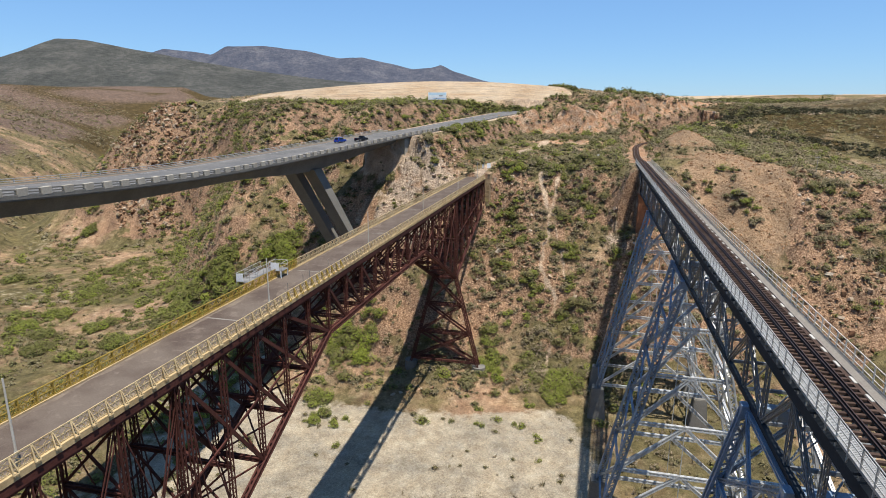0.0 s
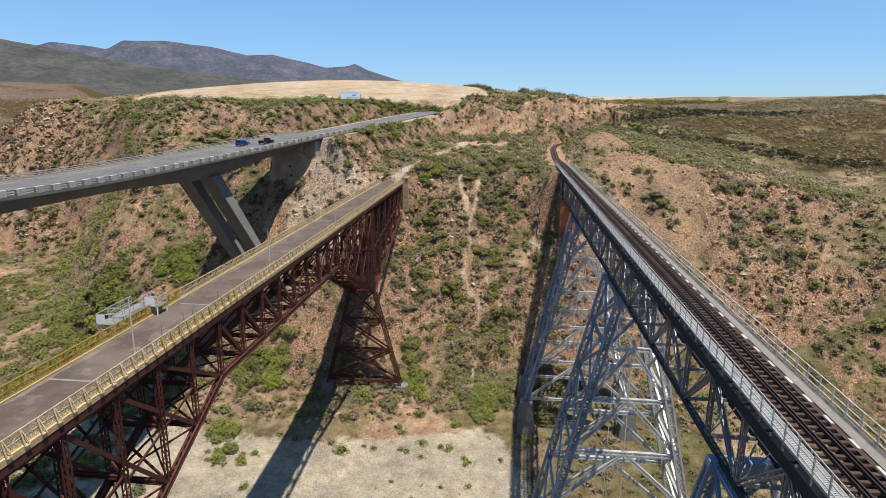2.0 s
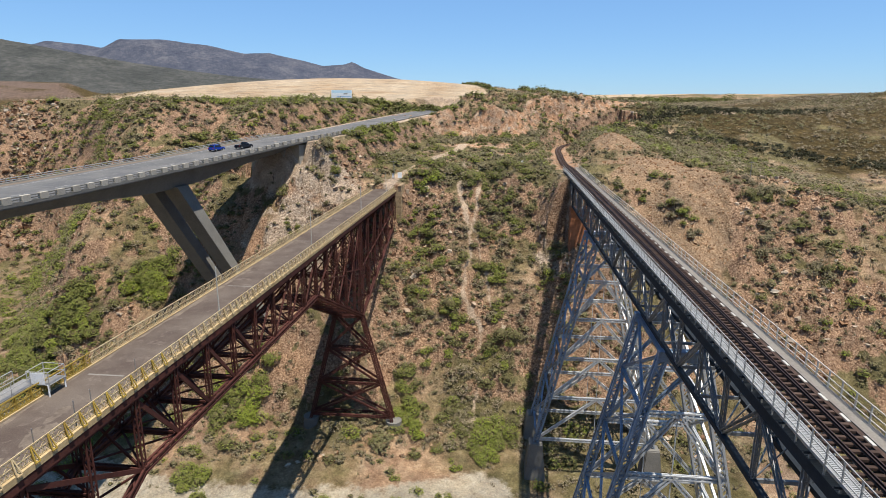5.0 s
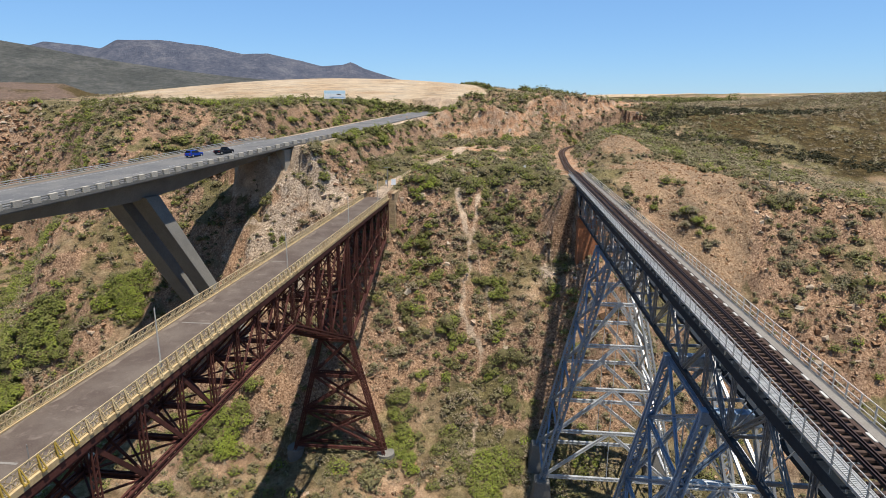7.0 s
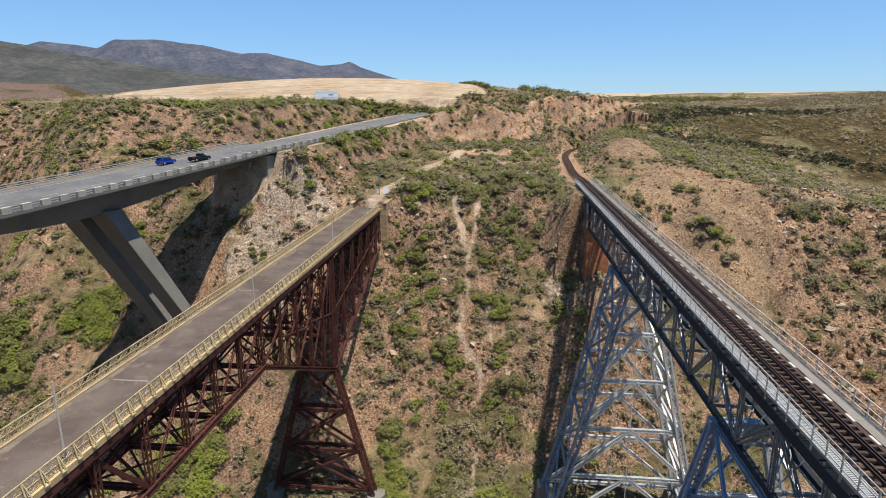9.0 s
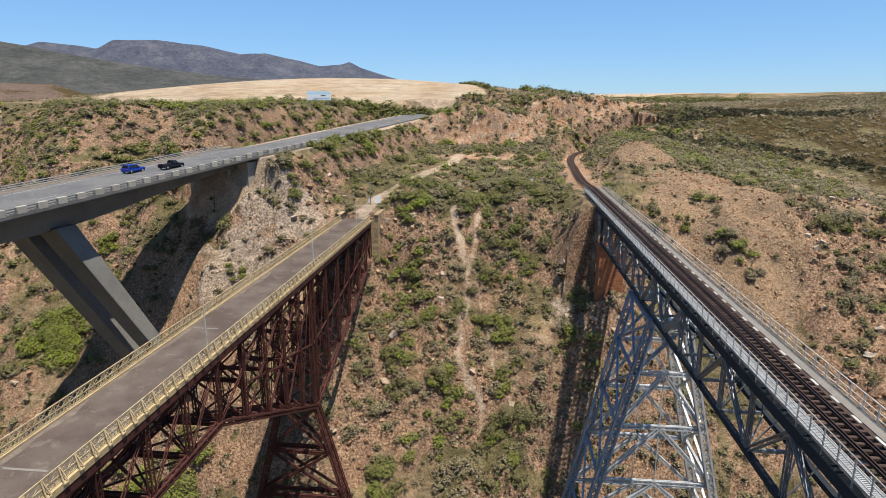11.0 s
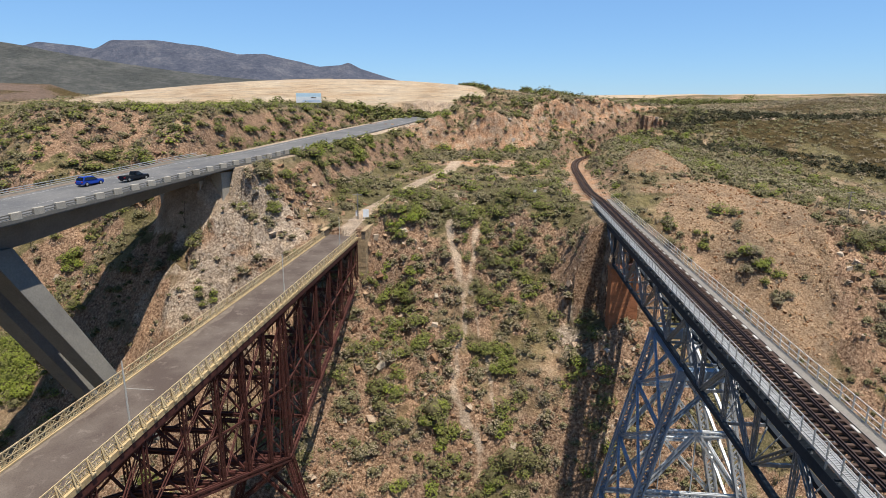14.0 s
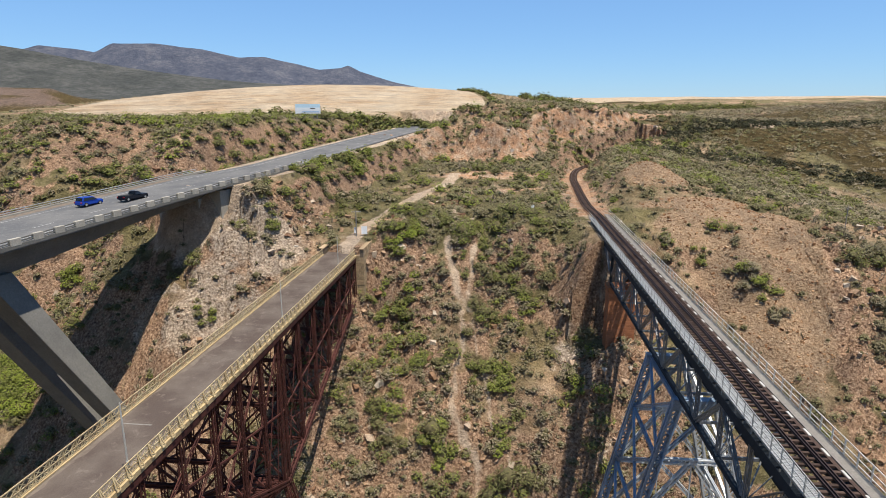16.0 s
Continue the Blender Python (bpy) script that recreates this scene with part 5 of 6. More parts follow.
tufts("dry_grass", "dry grass tufts and low dead brush on the slopes", "dry grass", px, py, rng.gamma(3.0, 0.2, len(px)) + 0.4, 0.2 + 0.3 * fbm(px, py, 20, 3, 227) + rng.normal(0, 0.2, len(px)), 8, M_SCRUB, 222)


def rocks(name, label, n, box, size, seed, keep, mat):
    """Angular broken stones: boxes with their corners knocked about."""
    rng = np.random.default_rng(seed)
    px, py = rng.uniform(box[0], box[1], n), rng.uniform(box[2], box[3], n)
    ok = keep(px, py)
    px, py = px[ok], py[ok]
    pz = ground_z(px, py)
    base = np.array([(i, j, k) for k in (-1, 1) for i, j in ((-1, -1), (1, -1), (1, 1), (-1, 1))], float)
    quad = np.array([(0, 3, 2, 1), (4, 5, 6, 7), (0, 1, 5, 4), (1, 2, 6, 5), (2, 3, 7, 6), (3, 0, 4, 7)])
    tri = np.concatenate([quad[:, [0, 1, 2]], quad[:, [0, 2, 3]]])
    m = len(px)
    s = size * np.clip(rng.gamma(2.0, 0.5, m), 0.3, 2.4)
    sc = s[:, None] * rng.uniform(0.45, 1.2, (m, 3))
    co = (base[None] * rng.uniform(0.35, 1.15, (m, 8, 3))) * sc[:, None, :]
    a, tilt = rng.uniform(0, math.tau, m), rng.normal(0, 0.5, m)
    cx = co[..., 0] * np.cos(tilt)[:, None] - co[..., 2] * np.sin(tilt)[:, None]
    cz = co[..., 0] * np.sin(tilt)[:, None] + co[..., 2] * np.cos(tilt)[:, None]
    x = cx * np.cos(a)[:, None] - co[..., 1] * np.sin(a)[:, None] + px[:, None]
    y = cx * np.sin(a)[:, None] + co[..., 1] * np.cos(a)[:, None] + py[:, None]
    z = cz * 0.8 + (pz + 0.1 * s)[:, None]
    faces = (tri[None] + (np.arange(m) * 8)[:, None, None]).reshape(-1, 3)
    tagged(new(name, raw_mesh(name, np.stack([x, y, z], -1).reshape(-1, 3), faces, mat)), label, "rocks", kind="stuff")


def wall_only(px, py):
    d, _ = along(px, py, FOOT)
    return (d > 1) & (d < 75) & (fbm(px, py, 13, 4, 93) > 0.06) & clear_of(px, py) & (np.abs(along(px, py, HW_LONG)[0]) > HW_W / 2 + 1)


def scree_only(px, py):
    return masks(px, py, px * 0, px * 0)["scree"] > 0.45


rocks("loose_rocks", "loose reddish rocks strewn over the gorge wall", 22000, (-140, 150, 90, 200), 0.32, 301, wall_only, M_ROCK)


def crag_only(px, py):
    m = masks(px, py, px * 0, px * 0)
    off = (np.abs(along(px, py, HW_LONG)[0]) > HW_W / 2 + 1) & (np.abs(along(px, py, DIRT)[0]) > 3)
    return off & (m["grey"] > 0.3) | ((m["orange"] > 0.6) & (py > 236) & (fbm(px, py, 6, 2, 45) > 0.1))


rocks("broken_crag", "broken pinkish-grey rock of the crags and quarried face", 16000, (-40, 150, 130, 330), 0.26, 303, crag_only, M_CRAG)
rocks("scree", "pale broken stones of the spoil bank", 14000, (55, 110, 130, 220), 0.12, 302, scree_only, M_SPOIL)
rocks("spur_rocks", "dark reddish broken rock of the spur", 3600, (-205, -135, 284, 334), 0.55, 305, lambda px, py: (np.abs(along(px, py, FOOT)[0] + 2) < 22) & (fbm(px, py, 9, 3, 48) > -0.1), M_ROCK)


# ---- billboard ----
def billboard():
    p = (-12.0, 272.0)
    gz = float(ground_z(*p))
    bb = thing("billboard", pose(p[0], p[1], gz, 0, 0, 6), "roadside billboard with a white and sky-blue poster", "billboard")
    z0 = max(1.0, 1.6 - gz)
    part("panel", single(block, (-4.2, 0, z0), (4.2, 0.18, z0 + 3.2)), M_WHITE, bb)
    part("poster", single(block, (-4.1, -0.012, z0 + 2.0), (4.1, -0.004, z0 + 3.1)), plain("sky_blue_poster", (0.56, 0.76, 0.88), 0.5), bb, "pale blue printed sky of the poster")
    part("poster", single(block, (-4.1, -0.012, z0 + 1.2), (4.1, -0.004, z0 + 2.0)), plain("pale_poster_print", (0.76, 0.80, 0.82), 0.5), bb, "pale printed band of the poster")
    part("poster", single(block, (0.8, -0.03, z0 + 1.5), (2.4, -0.014, z0 + 1.85)), plain("dark_poster_print", (0.12, 0.10, 0.09), 0.5), bb, "small dark printed shape")
    part("poster", single(block, (-2.0, -0.03, z0 + 0.45), (3.8, -0.014, z0 + 0.7)), plain("blue_poster_bar", (0.25, 0.45, 0.70), 0.5), bb, "blue bar along the poster")
    for x in (-3.0, 0, 3.0):
        part("post", single(block, (x - 0.12, 0.2, -1), (x + 0.12, 0.44, z0 + 3.0)), M_STEEL, bb)


billboard()


def approach_wall():
    wall = thing("parapet_wall", pose(0, 0, 0), "low buff stone wall curving along the old bridge approach", "wall")
    pts = [OLD_M @ Vector((4.05, OS1 + 11, 0)), Vector((11.6, 180.0, 0)), Vector((13.6, 186.0, 0)), Vector((16.4, 191.5, 0))]
    for a, b in zip(pts, pts[1:]):
        za, zb = (float(ground_z(p.x, p.y)) for p in (a, b))
        za, zb = max(za, OLD_Z - 0.3), max(zb, OLD_Z - 0.3)
        part("wall_length", single(beam, (a.x, a.y, za + 0.2), (b.x, b.y, zb + 0.2), 0.55, 1.5, (b - a).cross(Vector((0, 0, 1)))), M_STONE, wall)
        part("coping", single(beam, (a.x, a.y, za + 1.02), (b.x, b.y, zb + 1.02), 0.7, 0.16, (b - a).cross(Vector((0, 0, 1)))), M_STONE, wall)


approach_wall()


# ---- single bushes and small trees ----
def bush(x, y, width, mat, tone, name, label, category, seed):
    rng = np.random.default_rng(seed)
    n = max(2, int(width * 1.1))
    ang, rad = rng.uniform(0, math.tau, n), width * 0.33 * np.sqrt(rng.uniform(0, 1, n))
    px, py = x + rad * np.cos(ang), y + rad * np.sin(ang)
    size = np.clip(width * rng.uniform(0.26, 0.46, n), 0.8, 3.6)
    pz = ground_z(px, py)
    base = float(ground_z(np.array([x]), np.array([y]))[0])
    grown = foliage(px, py, pz, size * 1.15, np.clip(tone + rng.normal(0, 0.12, n), 0, 1), 30, 0.16, rng, 0.9)
    ob = thing(name, pose(x, y, base), label, category, name + " plants")
    me = leafy("crown", grown, mat, (x, y, base))
    part("crown", me, mat, ob)
    h = float(size.max())
    part("trunk", single(tube, (0, 0, -0.3), (0.1, 0.05, 0.55 * h), 0.06 + 0.03 * h, 7, 0.03), M_TRUNK, ob)
    for k in range(2):
        tip = (px[k] - x, py[k] - y, float(pz[k]) - base + 0.45 * float(size[k]))
        part("limb", single(tube, (0.03, 0.02, 0.18 * h), tip, 0.05, 5, 0.015), M_TRUNK, ob)


GREEN_A = ((67.0, 169.0, 4.5), (72.6, 166.2, 3.6), (79.3, 160.4, 6.0), (81.4, 157.9, 5.5), (66.1, 192.3, 4.2), (-51.6, 186.1, 6.5), (-18.3, 158.5, 4.2), (14.0, 162.0, 6.5), (17.0, 166.0, 4.5), (18.0, 144.0, 5.5), (30.0, 154.0, 5.0), (29.0, 145.0, 5.0), (7.0, 130.0, 7.5), (23.0, 120.0, 8.5), (31.0, 136.0, 5.0), (11.0, 165.0, 4.5), (12.5, 150.0, 5.5), (35.0, 160.0, 4.5), (4.2, 107.7, 3.2), (13.5, 108.2, 3.8), (15.8, 97.2, 2.8))
GREEN_A += ((-25.9, 99.9, 3.4), (-31.5, 111.2, 6.5), (22.9, 117.3, 6.0), (9.3, 124.5, 6.0), (-25.4, 133.6, 11.0), (-32.5, 139.1, 9.0), (-53.8, 167.4, 11.5), (-59.6, 168.7, 9.0), (62.4, 184.0, 4.0), (72.5, 165.7, 3.8), (9.6, 164.3, 4.2), (9.6, 160.5, 3.4), (14.0, 171.8, 6.0), (26.9, 170.4, 3.4), (31.7, 179.6, 4.2), (12.4, 158.8, 4.2), (30.3, 152.9, 7.0), (16.6, 156.1, 5.0), (6.8, 128.0, 5.5), (21.3, 117.2, 5.0))
GREEN_B = ((-5.5, 178.0, 5.0), (-10.0, 175.0, 4.2), (-3.0, 195.0, 6.5), (-1.0, 201.0, 6.0), (-7.0, 190.0, 5.0), (1.5, 206.0, 6.0), (-8.8, 172.0, 4.5), (-195.0, 287.0, 10.0), (-141.0, 197.0, 8.0), (-142.0, 167.0, 12.0), (-116.0, 168.0, 9.0), (-92.0, 178.0, 15.0), (-86.0, 170.0, 13.0), (-100.0, 186.0, 11.0), (-172.0, 300.0, 11.0), (-186.0, 219.0, 11.0), (-150.0, 230.0, 9.0), (-55.0, 169.0, 12.0), (-74.0, 165.0, 11.0), (-138.5, 177.9, 11.0), (-124.4, 147.5, 11.0))
GREEN_B += ((-104.7, 154.0, 11.5), (-112.1, 144.2, 9.5), (-93.9, 133.2, 10.0), (-78.8, 160.2, 13.0), (-84.3, 157.5, 12.0), (-96.0, 172.0, 10.0), (-142.3, 204.6, 10.0), (-51.7, 185.3, 5.5), (-54.1, 164.0, 9.0), (-18.4, 158.2, 3.8), (-25.7, 152.6, 3.4), (-8.7, 171.3, 4.6), (5.0, 208.0, 8.0), (8.0, 219.0, 7.0), (-4.2, 188.0, 4.4), (-76.5, 167.1, 12.0), (-68.7, 161.0, 9.0), (-118.0, 165.0, 9.0), (-90.0, 146.0, 8.0), (-132.0, 160.0, 9.0))
GREY = ((-12.0, 172.0, 4.0), (-20.0, 163.0, 3.2), (-9.0, 168.0, 3.6), (-24.0, 170.0, 3.0), (23.2, 162.7, 4.6), (32.7, 166.1, 4.8), (67.9, 168.8, 4.6), (80.0, 166.1, 3.8), (79.3, 159.9, 6.5), (81.4, 154.5, 5.0), (95.5, 145.6, 7.0), (101.2, 159.1, 8.0), (102.2, 166.2, 5.6), (63.6, 246.3, 7.0), (7.5, 154.7, 4.2), (4.7, 149.6, 4.6), (37.1, 161.8, 4.0), (98.3, 149.6, 6.5), (104.6, 138.3, 7.0))
GREEN_C = ((-24.2, 139.5, 8.0), (-30.5, 136.0, 11.0), (-33.9, 118.1, 9.0), (-27.4, 109.1, 4.6), (-25.1, 109.9, 3.5), (-8.7, 108.9, 2.2), (-84.4, 167.0, 15.0), (-74.8, 168.0, 13.0), (-54.2, 169.5, 14.0), (25.2, 123.5, 10.0), (16.2, 115.6, 3.7), (16.5, 104.0, 3.9), (7.9, 135.9, 7.5), (12.7, 138.2, 5.2), (-34.0, 109.3, 3.5), (3.8, 113.3, 3.4))
GREEN_D = ((11.2, 164.1, 4.2), (11.2, 166.4, 4.0), (15.9, 163.6, 4.8), (16.8, 155.7, 6.0), (13.5, 159.1, 4.6), (32.8, 168.8, 5.0), (34.5, 165.1, 4.6), (36.9, 161.8, 5.0), (30.2, 160.6, 4.6), (32.3, 152.3, 5.4), (25.9, 153.9, 4.4), (32.5, 174.2, 5.2), (27.9, 175.2, 5.6), (17.2, 173.9, 6.6), (42.4, 173.4, 4.6), (47.8, 172.2, 4.6), (20.0, 145.0, 6.0), (17.0, 139.0, 5.0), (28.0, 139.0, 5.0))
for k, (x, y, w) in enumerate(GREEN_C + GREEN_D):
    bush(x, y, w, M_BUSH, 0.42 + 0.06 * (k % 6), "bush", "olive green leafy bush on the dry gorge slope", "bush", 540 + k)
for k, (x, y, w) in enumerate(GREEN_A):
    bright = k in (5, 25, 26, 27, 28, 33)
    bush(x, y, w, M_BUSH, 0.85 if bright else 0.5 + 0.04 * (k % 5), "bush", "bright green leafy bush on the gorge wall" if bright else "rounded green bush at the gorge wall", "bush", 400 + k)
for k, (x, y, w) in enumerate(GREEN_B):
    bush(x, y, w, M_BUSH, 0.30 + 0.08 * (k % 5), "thicket", "dark green riverside thicket of bush and reeds" if x < -60 else "dense green bush beside the highway", "thicket", 450 + k)
for k, (x, y, w) in enumerate(GREY):
    bush(x, y, w, M_SCRUB, 0.30 + 0.1 * (k % 4), "grey_shrub", "grey-green wiry shrub on the dry slope", "shrub", 500 + k)

rng = np.random.default_rng(61)
px, py = rng.uniform(-160, -55, 4200), rng.uniform(84, 260, 4200)
dd, _ = along(px, py, FOOT)
ok = (dd < 6) & (dd > -85) & (fbm(px, py, 16, 3, 63) + rng.uniform(-0.25, 0.25, 4200) > 0.02)
px, py = px[ok], py[ok]
scrub("riverside_scrub", "green riverside scrub on the sandy bank", "scrub", px, py, rng.gamma(4.0, 0.4, len(px)) + 0.5, np.clip(0.35 + rng.normal(0, 0.2, len(px)), 0, 1), 10, 0.24, M_BUSH, 612)
# band of dark trees along the skyline and round the ploughed rise
rng = np.random.default_rng(71)
n = 1500
u = rng.uniform(0, 1, n)
edge = np.radians(rng.uniform(-88, 14, n))
px = np.where(u < 0.3, rng.uniform(-150, 130, n), np.where(u < 0.62, -38 + 131 * np.cos(edge), rng.uniform(120, 330, n)))
py = np.where(u < 0.3, 292 - 0.10 * px + rng.normal(0, 3.0, n), np.where(u < 0.62, 560 + 333 * np.sin(edge), 500 + 0.3 * (px - 120) + rng.normal(0, 14, n)))
py = np.where((u >= 0.3) & (u < 0.62), np.maximum(py, 300), py) + rng.normal(0, 2.0, n)
tall = np.where(u < 0.3, rng.gamma(5, 0.28, n), np.where(u < 0.62, rng.gamma(6, 0.42, n), rng.gamma(6, 0.66, n))) + 0.6
scrub("hedge", "dark green trees and hedge along the field edge and skyline", "hedge", px, py, tall, np.clip(0.22 + rng.normal(0, 0.22, n), 0, 1), 4.5, 0.42, M_BUSH, 712, 1.0)


# ---- jump platform on the old bridge ----
def jump_platform():
    jp = thing("jump_platform", OLD_M @ pose(-3.1, 23.0, OLD_Z), "white-panelled steel jumping platform hung outside the bridge railing", "platform")
    part("gangway", single(block, (-1.6, 4.0, 0.86), (-0.25, 8.2, 0.98)), M_STEEL, jp, "grey gangway floor")
    for x in (-1.6, -0.25):
        for z in (1.5, 2.0):
            part("gangway_rail", single(tube, (x, 4.0, z), (x, 7.4, z), 0.03, 6), M_GALV, jp)
        for y in (4.0, 5.7, 7.4):
            part("gangway_post", single(tube, (x, y, 0.9), (x, y, 2.0), 0.03, 6), M_GALV, jp)
    mesh_net = bmesh.new()
    for k in range(22):
        beam(mesh_net, (-1.6, 4.0 + 0.16 * k, 0.98), (-1.6, 4.0 + 0.16 * k, 2.0), 0.012, 0.012)
    part("mesh_side", mesh_net, M_GALV, jp)
    for y0, x0 in ((2.4, -1.7), (7.6, -0.7)):
        for x in (x0, x0 + 1.7):
            for y in (y0, y0 + 1.6):
                part("cage_post", single(tube, (x, y, 0.45), (x, y, 1.9), 0.035, 6), M_GALV, jp)
        for z in (0.9, 1.4, 1.9):
            bm = bmesh.new()
            for a, b in (((x0, y0), (x0 + 1.7, y0)), ((x0 + 1.7, y0), (x0 + 1.7, y0 + 1.6)), ((x0 + 1.7, y0 + 1.6), (x0, y0 + 1.6)), ((x0, y0 + 1.6), (x0, y0))):
                tube(bm, (*a, z), (*b, z), 0.03, 6)
            part("cage_rail", bm, M_GALV, jp)
        part("cage_floor", single(block, (x0, y0, 0.86), (x0 + 1.7, y0 + 1.6, 0.94)), M_STEEL, jp)
        part("panel", single(block, (x0 + (0.0 if x0 < -1 else 0.3), y0 - 0.04, 0.95), (x0 + (0.85 if x0 < -1 else 1.4), y0 - 0.01, 1.85)), M_WHITE, jp, "plain white sheet panel")
    for x, y in ((0.9, 7.6), (0.9, 9.2)):
        part("prop", single(tube, (x, y, 0.0), (x, y, 0.9), 0.06, 8), M_WHITE, jp)


jump_platform()


def rail_pipe(s):
    ob = tagged(new("marker_pipe", mesh_of("marker_pipe", single(tube, (0, 0, 0), (0, 0, 1.9), 0.035, 6), M_STEEL)), "short thin steel pipe standing at the bridge railing", "pipe", "marker pipes")
    ob.matrix_basis = OLD_M @ pose(2.62, s, OLD_Z)


for s in (23.5, 27.0, 28.6, 33.6):
    rail_pipe(s)

# pale repair strips and patches on the deck
bm = bmesh.new()
block(bm, (-2.4, 16.3, OLD_Z), (1.9, 16.55, OLD_Z + 0.008))
block(bm, (-2.0, 34.3, OLD_Z), (1.0, 34.5, OLD_Z + 0.008))
block(bm, (-1.8, 58.1, OLD_Z), (1.2, 58.3, OLD_Z + 0.008))
block(bm, (-2.2, 82.0, OLD_Z), (0.4, 82.15, OLD_Z + 0.008))
tagged(new("deck_joint", mesh_of("deck_joint", bm, M_WALK)), "pale sealed joints across the old road surface", "road joint", kind="structure")
spill = bmesh.new()
rnd2 = random.Random(25)
for k in range(26):
    cx, cy, r = rnd2.gauss(0.9, 0.45), rnd2.gauss(25.4, 2.2), rnd2.uniform(0.12, 0.5)
    spill.faces.new([spill.verts.new((cx + r * math.cos(q * math.tau / 11) * rnd2.uniform(0.6, 1.2), cy + 1.7 * r * math.sin(q * math.tau / 11) * rnd2.uniform(0.6, 1.2), OLD_Z + 0.006 + 0.0004 * k)) for q in range(11)])


def dust_strip(side, seed):
    """Wind-blown dust lying along one side of the old carriageway, with a ragged inner edge."""
    bm = bmesh.new()
    ss = np.arange(-60.0, 140.0, 0.8)
    w = np.clip(0.32 + 0.5 * fbm(ss, ss * 0, 9, 4, seed) + 0.7 * fbm(ss, ss * 0 + 5, 2.2, 3, seed + 9), 0.03, 1.0)
    row = [(bm.verts.new((side * 2.62, s, OLD_Z + 0.0075)), bm.verts.new((side * (2.62 - ww), s, OLD_Z + 0.006))) for s, ww in zip(ss, w)]
    for p, q in zip(row, row[1:]):
        bm.faces.new((p[0], p[1], q[1], q[0]))
    bmesh.ops.recalc_face_normals(bm, faces=bm.faces[:])
    tagged(new("road_dust", mesh_of("road_dust", bm, M_DUST)), "pale dust and grit gathered along the old carriageway edge", "dust", kind="structure").matrix_basis = OLD_M


dust_strip(1, 31)
dust_strip(-1, 37)
tagged(new("spilt_cement", mesh_of("spilt_cement", spill, M_DUST)), "pale spilt cement and grit on the old carriageway", "stain", kind="structure").matrix_basis = OLD_M
bpy.data.objects["deck_joint"].matrix_basis = OLD_M


# ---- poles, boards and posts ----
def utility_pole(x, y, h):
    z = float(ground_z(x, y))
    p = thing("utility_pole", pose(x, y, z), "thin grey utility pole on the open slope", "pole", "utility poles")
    part("pole", single(tube, (0, 0, -0.5), (0, 0, h), 0.12, 8, 0.08), M_STEEL, p)
    part("crossarm", single(beam, (-0.9, 0, h - 0.35), (0.9, 0, h - 0.35), 0.1, 0.12, (0, 1, 0)), M_STEEL, p)


utility_pole(104.4, 168.5, 5.6)
utility_pole(6.8, 172.6, 5.0)


def notice(x, y, w, h, turn, label):
    z = float(ground_z(x, y))
    n = thing("notice_board", pose(x, y, z, 0, 0, turn), label, "notice board", "notice boards")
    part("board", single(block, (-w / 2, 0, 0.35), (w / 2, 0.05, 0.35 + h)), M_WHITE, n)
    for i in (-1, 1):
        part("post", single(block, (i * w * 0.4 - 0.05, 0.05, -0.3), (i * w * 0.4 + 0.05, 0.13, 0.35 + h)), M_STEEL, n)


notice(8.3, 172.4, 1.1, 1.5, 10, "plain white notice board beside the bridge approach")
notice(6.6, 173.4, 0.5, 1.1, 10, "small white board beside the bridge approach")
notice(43.4, 181.5, 0.6, 1.3, 0, "small white post board on the plateau")


# ---- vehicles on the highway ----
M_BLUECAR = plain("metallic_blue_car_paint", (0.02, 0.07, 0.42), 0.25, 0.3)
M_DARKCAR = plain("black_car_paint", (0.012, 0.013, 0.018), 0.25, 0.2)
M_GLASS = plain("dark_window_glass", (0.015, 0.018, 0.022), 0.08)
M_TYRE = plain("black_tyre_rubber", (0.02, 0.02, 0.02), 0.9)
M_LAMP = plain("red_tail_lamp", (0.35, 0.02, 0.02), 0.3)


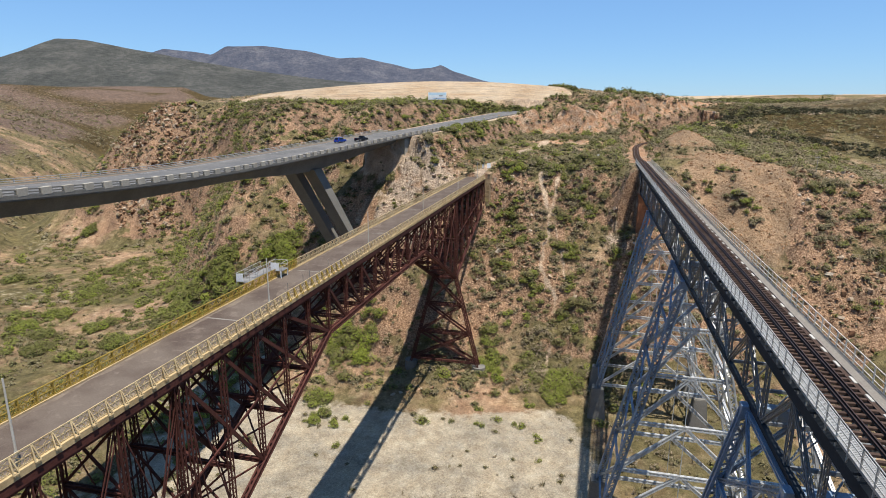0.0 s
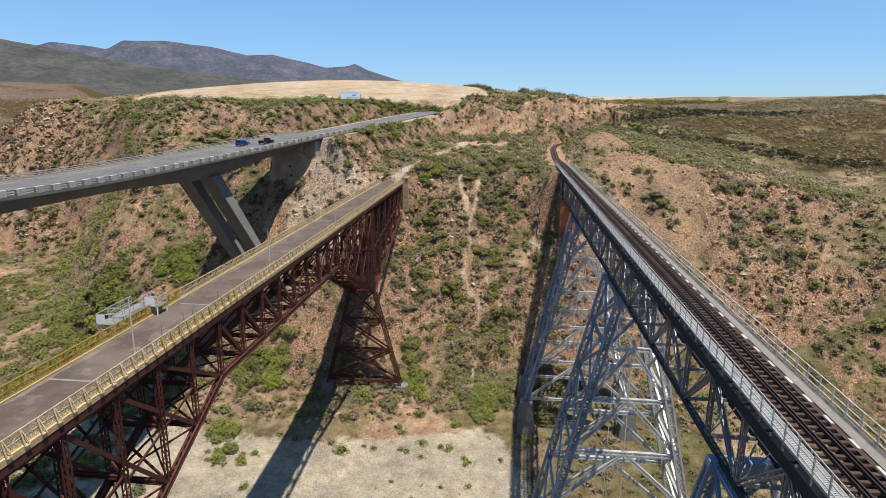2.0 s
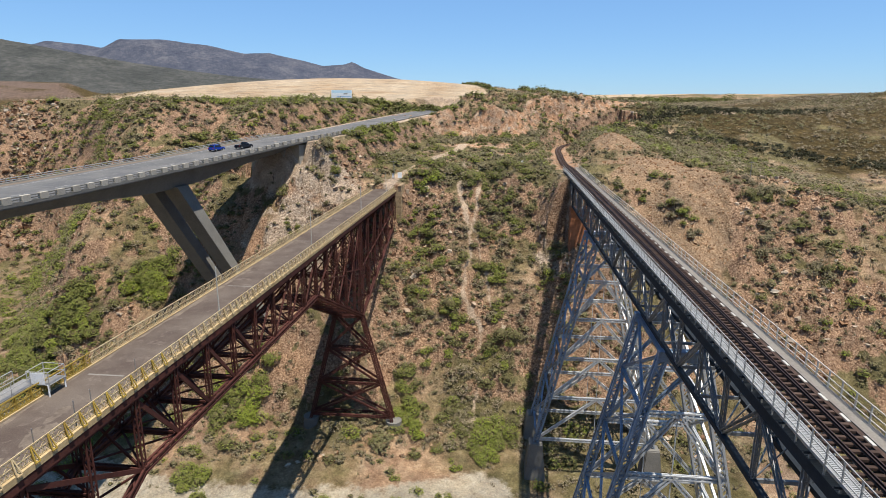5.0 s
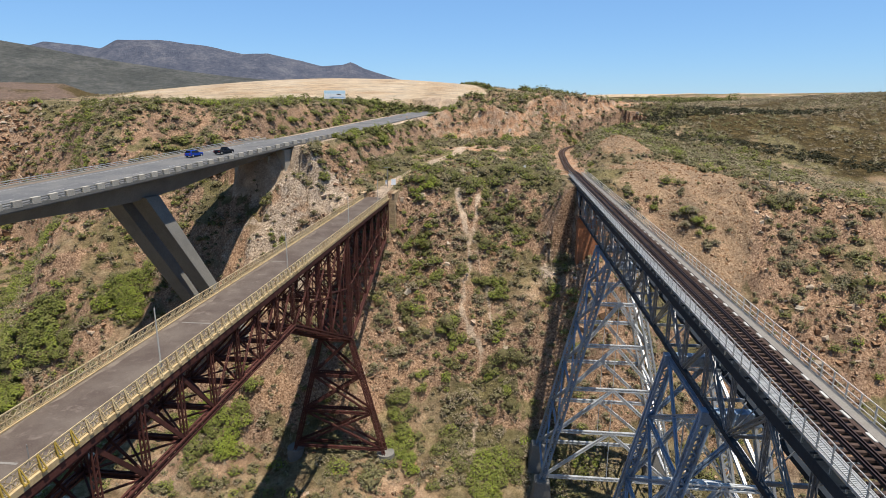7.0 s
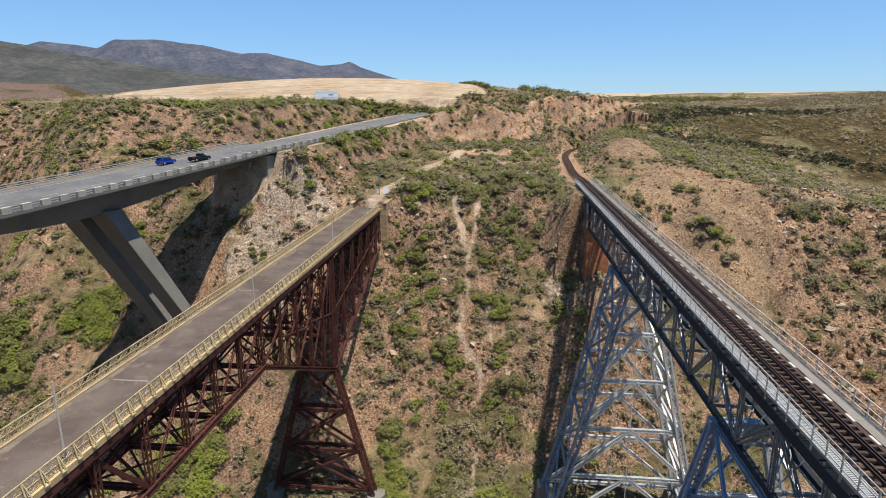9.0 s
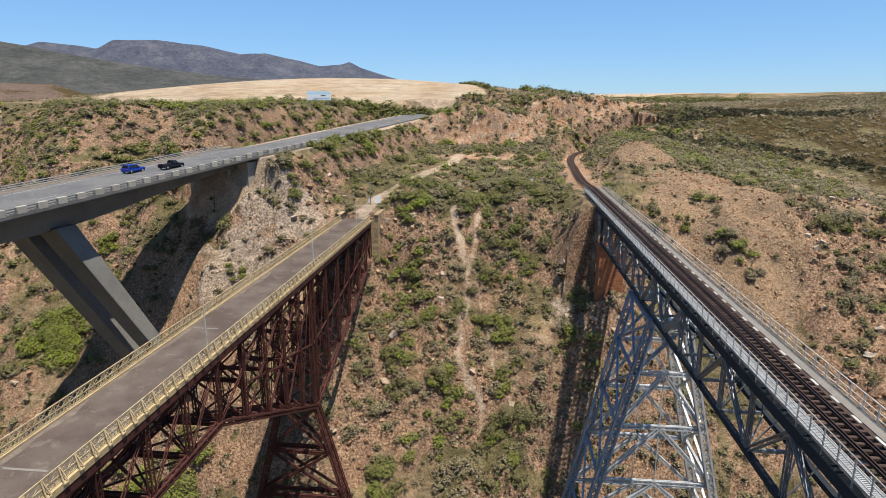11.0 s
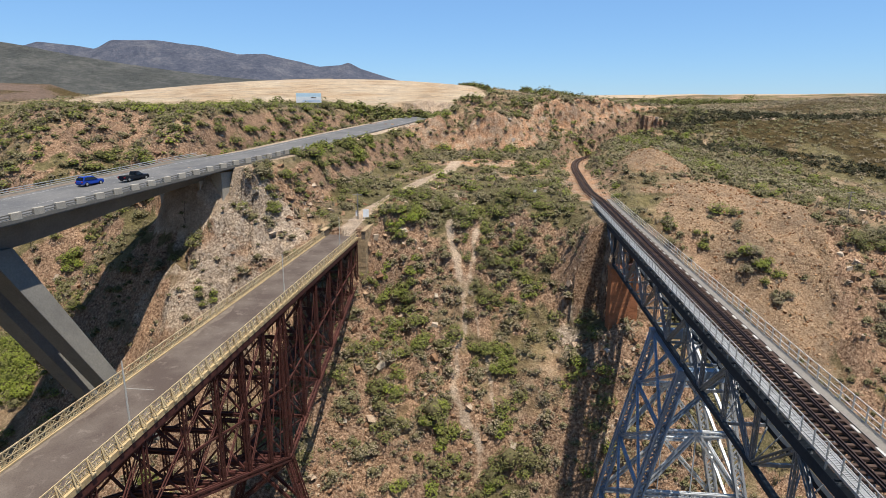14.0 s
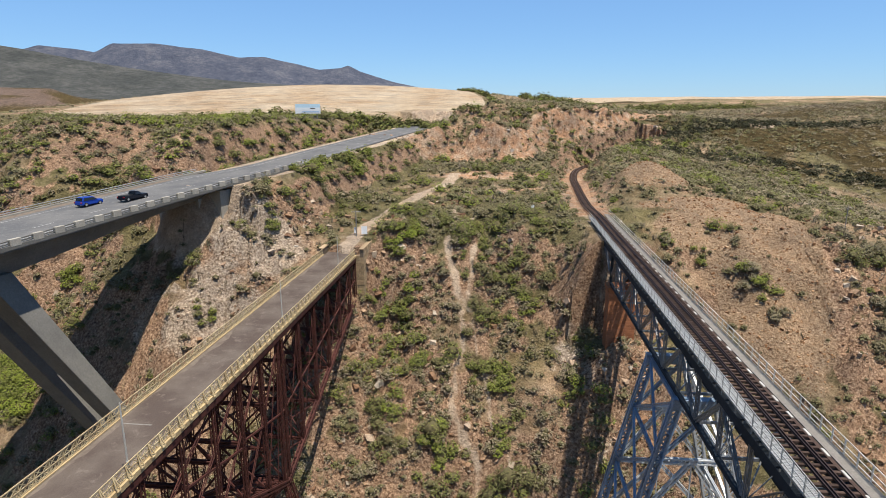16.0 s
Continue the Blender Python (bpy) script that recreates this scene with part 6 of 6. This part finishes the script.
def vehicle(s, off, mat, name, label, category, length, pickup=False):
    x, y, z, b = highway(s)
    car = thing(name, pose(x - math.cos(b) * off, y + math.sin(b) * off, z + 0.035, 0, 0, -math.degrees(b)), label, category)
    L, W = length / 2, 0.86
    bm = single(block, (-W, -L, 0.28), (W, L, 0.88))
    for v in bm.verts:
        if v.co.z > 0.5:
            v.co.x *= 0.94
            v.co.y *= 0.985
    bmesh.ops.bevel(bm, geom=bm.edges[:], offset=0.1, segments=3, affect="EDGES")
    part("body", bm, mat, car)
    y0, y1 = (-0.25, 1.25) if pickup else (-L + 0.2, 0.95)
    bm = single(block, (-W * 0.92, y0, 0.86), (W * 0.92, y1, 1.46))
    for v in bm.verts:
        if v.co.z > 1.2:
            v.co.x *= 0.80
            v.co.y += -0.62 if v.co.y > (y0 + y1) / 2 else (0.12 if pickup else 0.32)
    bmesh.ops.bevel(bm, geom=bm.edges[:], offset=0.06, segments=2, affect="EDGES")
    part("cabin", bm, mat, car)
    for i in (-1, 1):
        bm = bmesh.new()
        v = [bm.verts.new(p) for p in ((i * 0.80, y0 + 0.22, 0.93), (i * 0.80, y1 - 0.18, 0.93), (i * 0.71, y1 - 0.66, 1.36), (i * 0.71, y0 + 0.42, 1.36))]
        q = [bm.verts.new(p.co + Vector((i * 0.025, 0, 0.008))) for p in v]
        bm.faces.new(q)
        for k in range(4):
            bm.faces.new((v[k], v[(k + 1) % 4], q[(k + 1) % 4], q[k]))
        part("side_window", bm, M_GLASS, car)
        part("tail_lamp", single(block, (i * 0.66 - 0.12, -L - 0.01, 0.6), (i * 0.66 + 0.12, -L + 0.1, 0.78)), M_LAMP, car)
    for ya, yb, nm in ((y1 - 0.02, y1 - 0.60, "windscreen"), (y0 + 0.0, y0 + (0.12 if pickup else 0.30), "rear_window")):
        bm = bmesh.new()
        d = 0.03 if nm == "windscreen" else -0.03
        v = [bm.verts.new(p) for p in ((-0.68, ya + d, 0.94), (0.68, ya + d, 0.94), (0.58, yb + d, 1.38), (-0.58, yb + d, 1.38))]
        bm.faces.new(v)
        bmesh.ops.solidify(bm, geom=bm.faces[:], thickness=0.02)
        part(nm, bm, M_GLASS, car)
    if pickup:
        part("load_bed", single(block, (-0.72, -L + 0.15, 0.86), (0.72, -0.4, 0.9)), M_TYRE, car)
    for i in (-1, 1):
        for yy in (-L + 0.75, L - 0.75):
            tyre = part("wheel", single(tube, (i * 0.70, yy, 0.32), (i * 0.88, yy, 0.32), 0.32, 16), M_TYRE, car)
            part("rim", single(tube, (i * 0.87, yy, 0.32), (i * 0.895, yy, 0.32), 0.19, 12), M_GALV, tyre)


vehicle(-20.0, 11.2, M_BLUECAR, "hatchback", "bright blue hatchback car driving on the highway", "car", 4.0)
vehicle(-15.0, 7.6, M_DARKCAR, "pickup", "black pickup truck driving on the highway", "pickup truck", 4.9, True)

px, py, rng = scatter(17000, -700, -150, 240, 1000, 251, 40, -0.16)
bank = along(px, py, FOOT)[0] < 4
px, py = px[bank], py[bank]
scrub("bank_scrub", "grey and olive scrub over the opposite valley side", "scrub", px, py, rng.gamma(3.0, 0.55, len(px)) + 0.7, np.clip(0.45 + 0.5 * fbm(px, py, 80, 3, 257) + rng.normal(0, 0.25, len(px)), 0, 1), 1.5, 0.6, M_SCRUB, 252)

# strips of dry yellow grass on the river sand
rng = np.random.default_rng(91)
px = rng.uniform(-60, 70, 9000)
py = 84 + 3.0 * fbm(px, px * 0, 30, 3, 93) + rng.normal(0, 1.6, 9000) - 0.10 * np.abs(px)
ok = fbm(px, py, 12, 3, 95) > -0.1
tufts("river_grass", "yellow dry grass strip on the river sand", "dry grass", px[ok], py[ok], rng.uniform(0.3, 0.7, ok.sum()), rng.uniform(0.1, 0.5, ok.sum()), 6, M_SCRUB, 92)

# ---- sleepers ----
tie = bmesh.new()
block(tie, (-1.15, -0.12, -0.16), (1.15, 0.12, 0.0))
bmesh.ops.bevel(tie, geom=[e for e in tie.edges if all(v.co.z > -0.01 for v in e.verts)], offset=0.02, segments=1, affect="EDGES")
tie = mesh_of("sleeper", tie, M_SLEEPER)
rnd = random.Random(7)


def tie_place(k):
    p = TIE_LINE[k]
    q = TIE_LINE[k + 1] - p
    return pose(p.x + rnd.uniform(-0.05, 0.05), p.y, p.z + 0.01, 0, 0, -math.degrees(math.atan2(q.x, q.y)) + rnd.uniform(-1, 1))


for k in range(60, 400):
    part("sleeper", tie, M_SLEEPER, track).matrix_basis = tie_place(k)
far_ties = bmesh.new()
for k in range(400, len(TIE_LINE) - 2):
    first = len(far_ties.verts)
    far_ties.from_mesh(tie)
    far_ties.verts.ensure_lookup_table()
    bmesh.ops.transform(far_ties, matrix=tie_place(k), verts=far_ties.verts[first:])
part("far_sleepers", far_ties, M_SLEEPER, track, "timber sleepers of the curve in the cutting")["kind"] = "stuff"
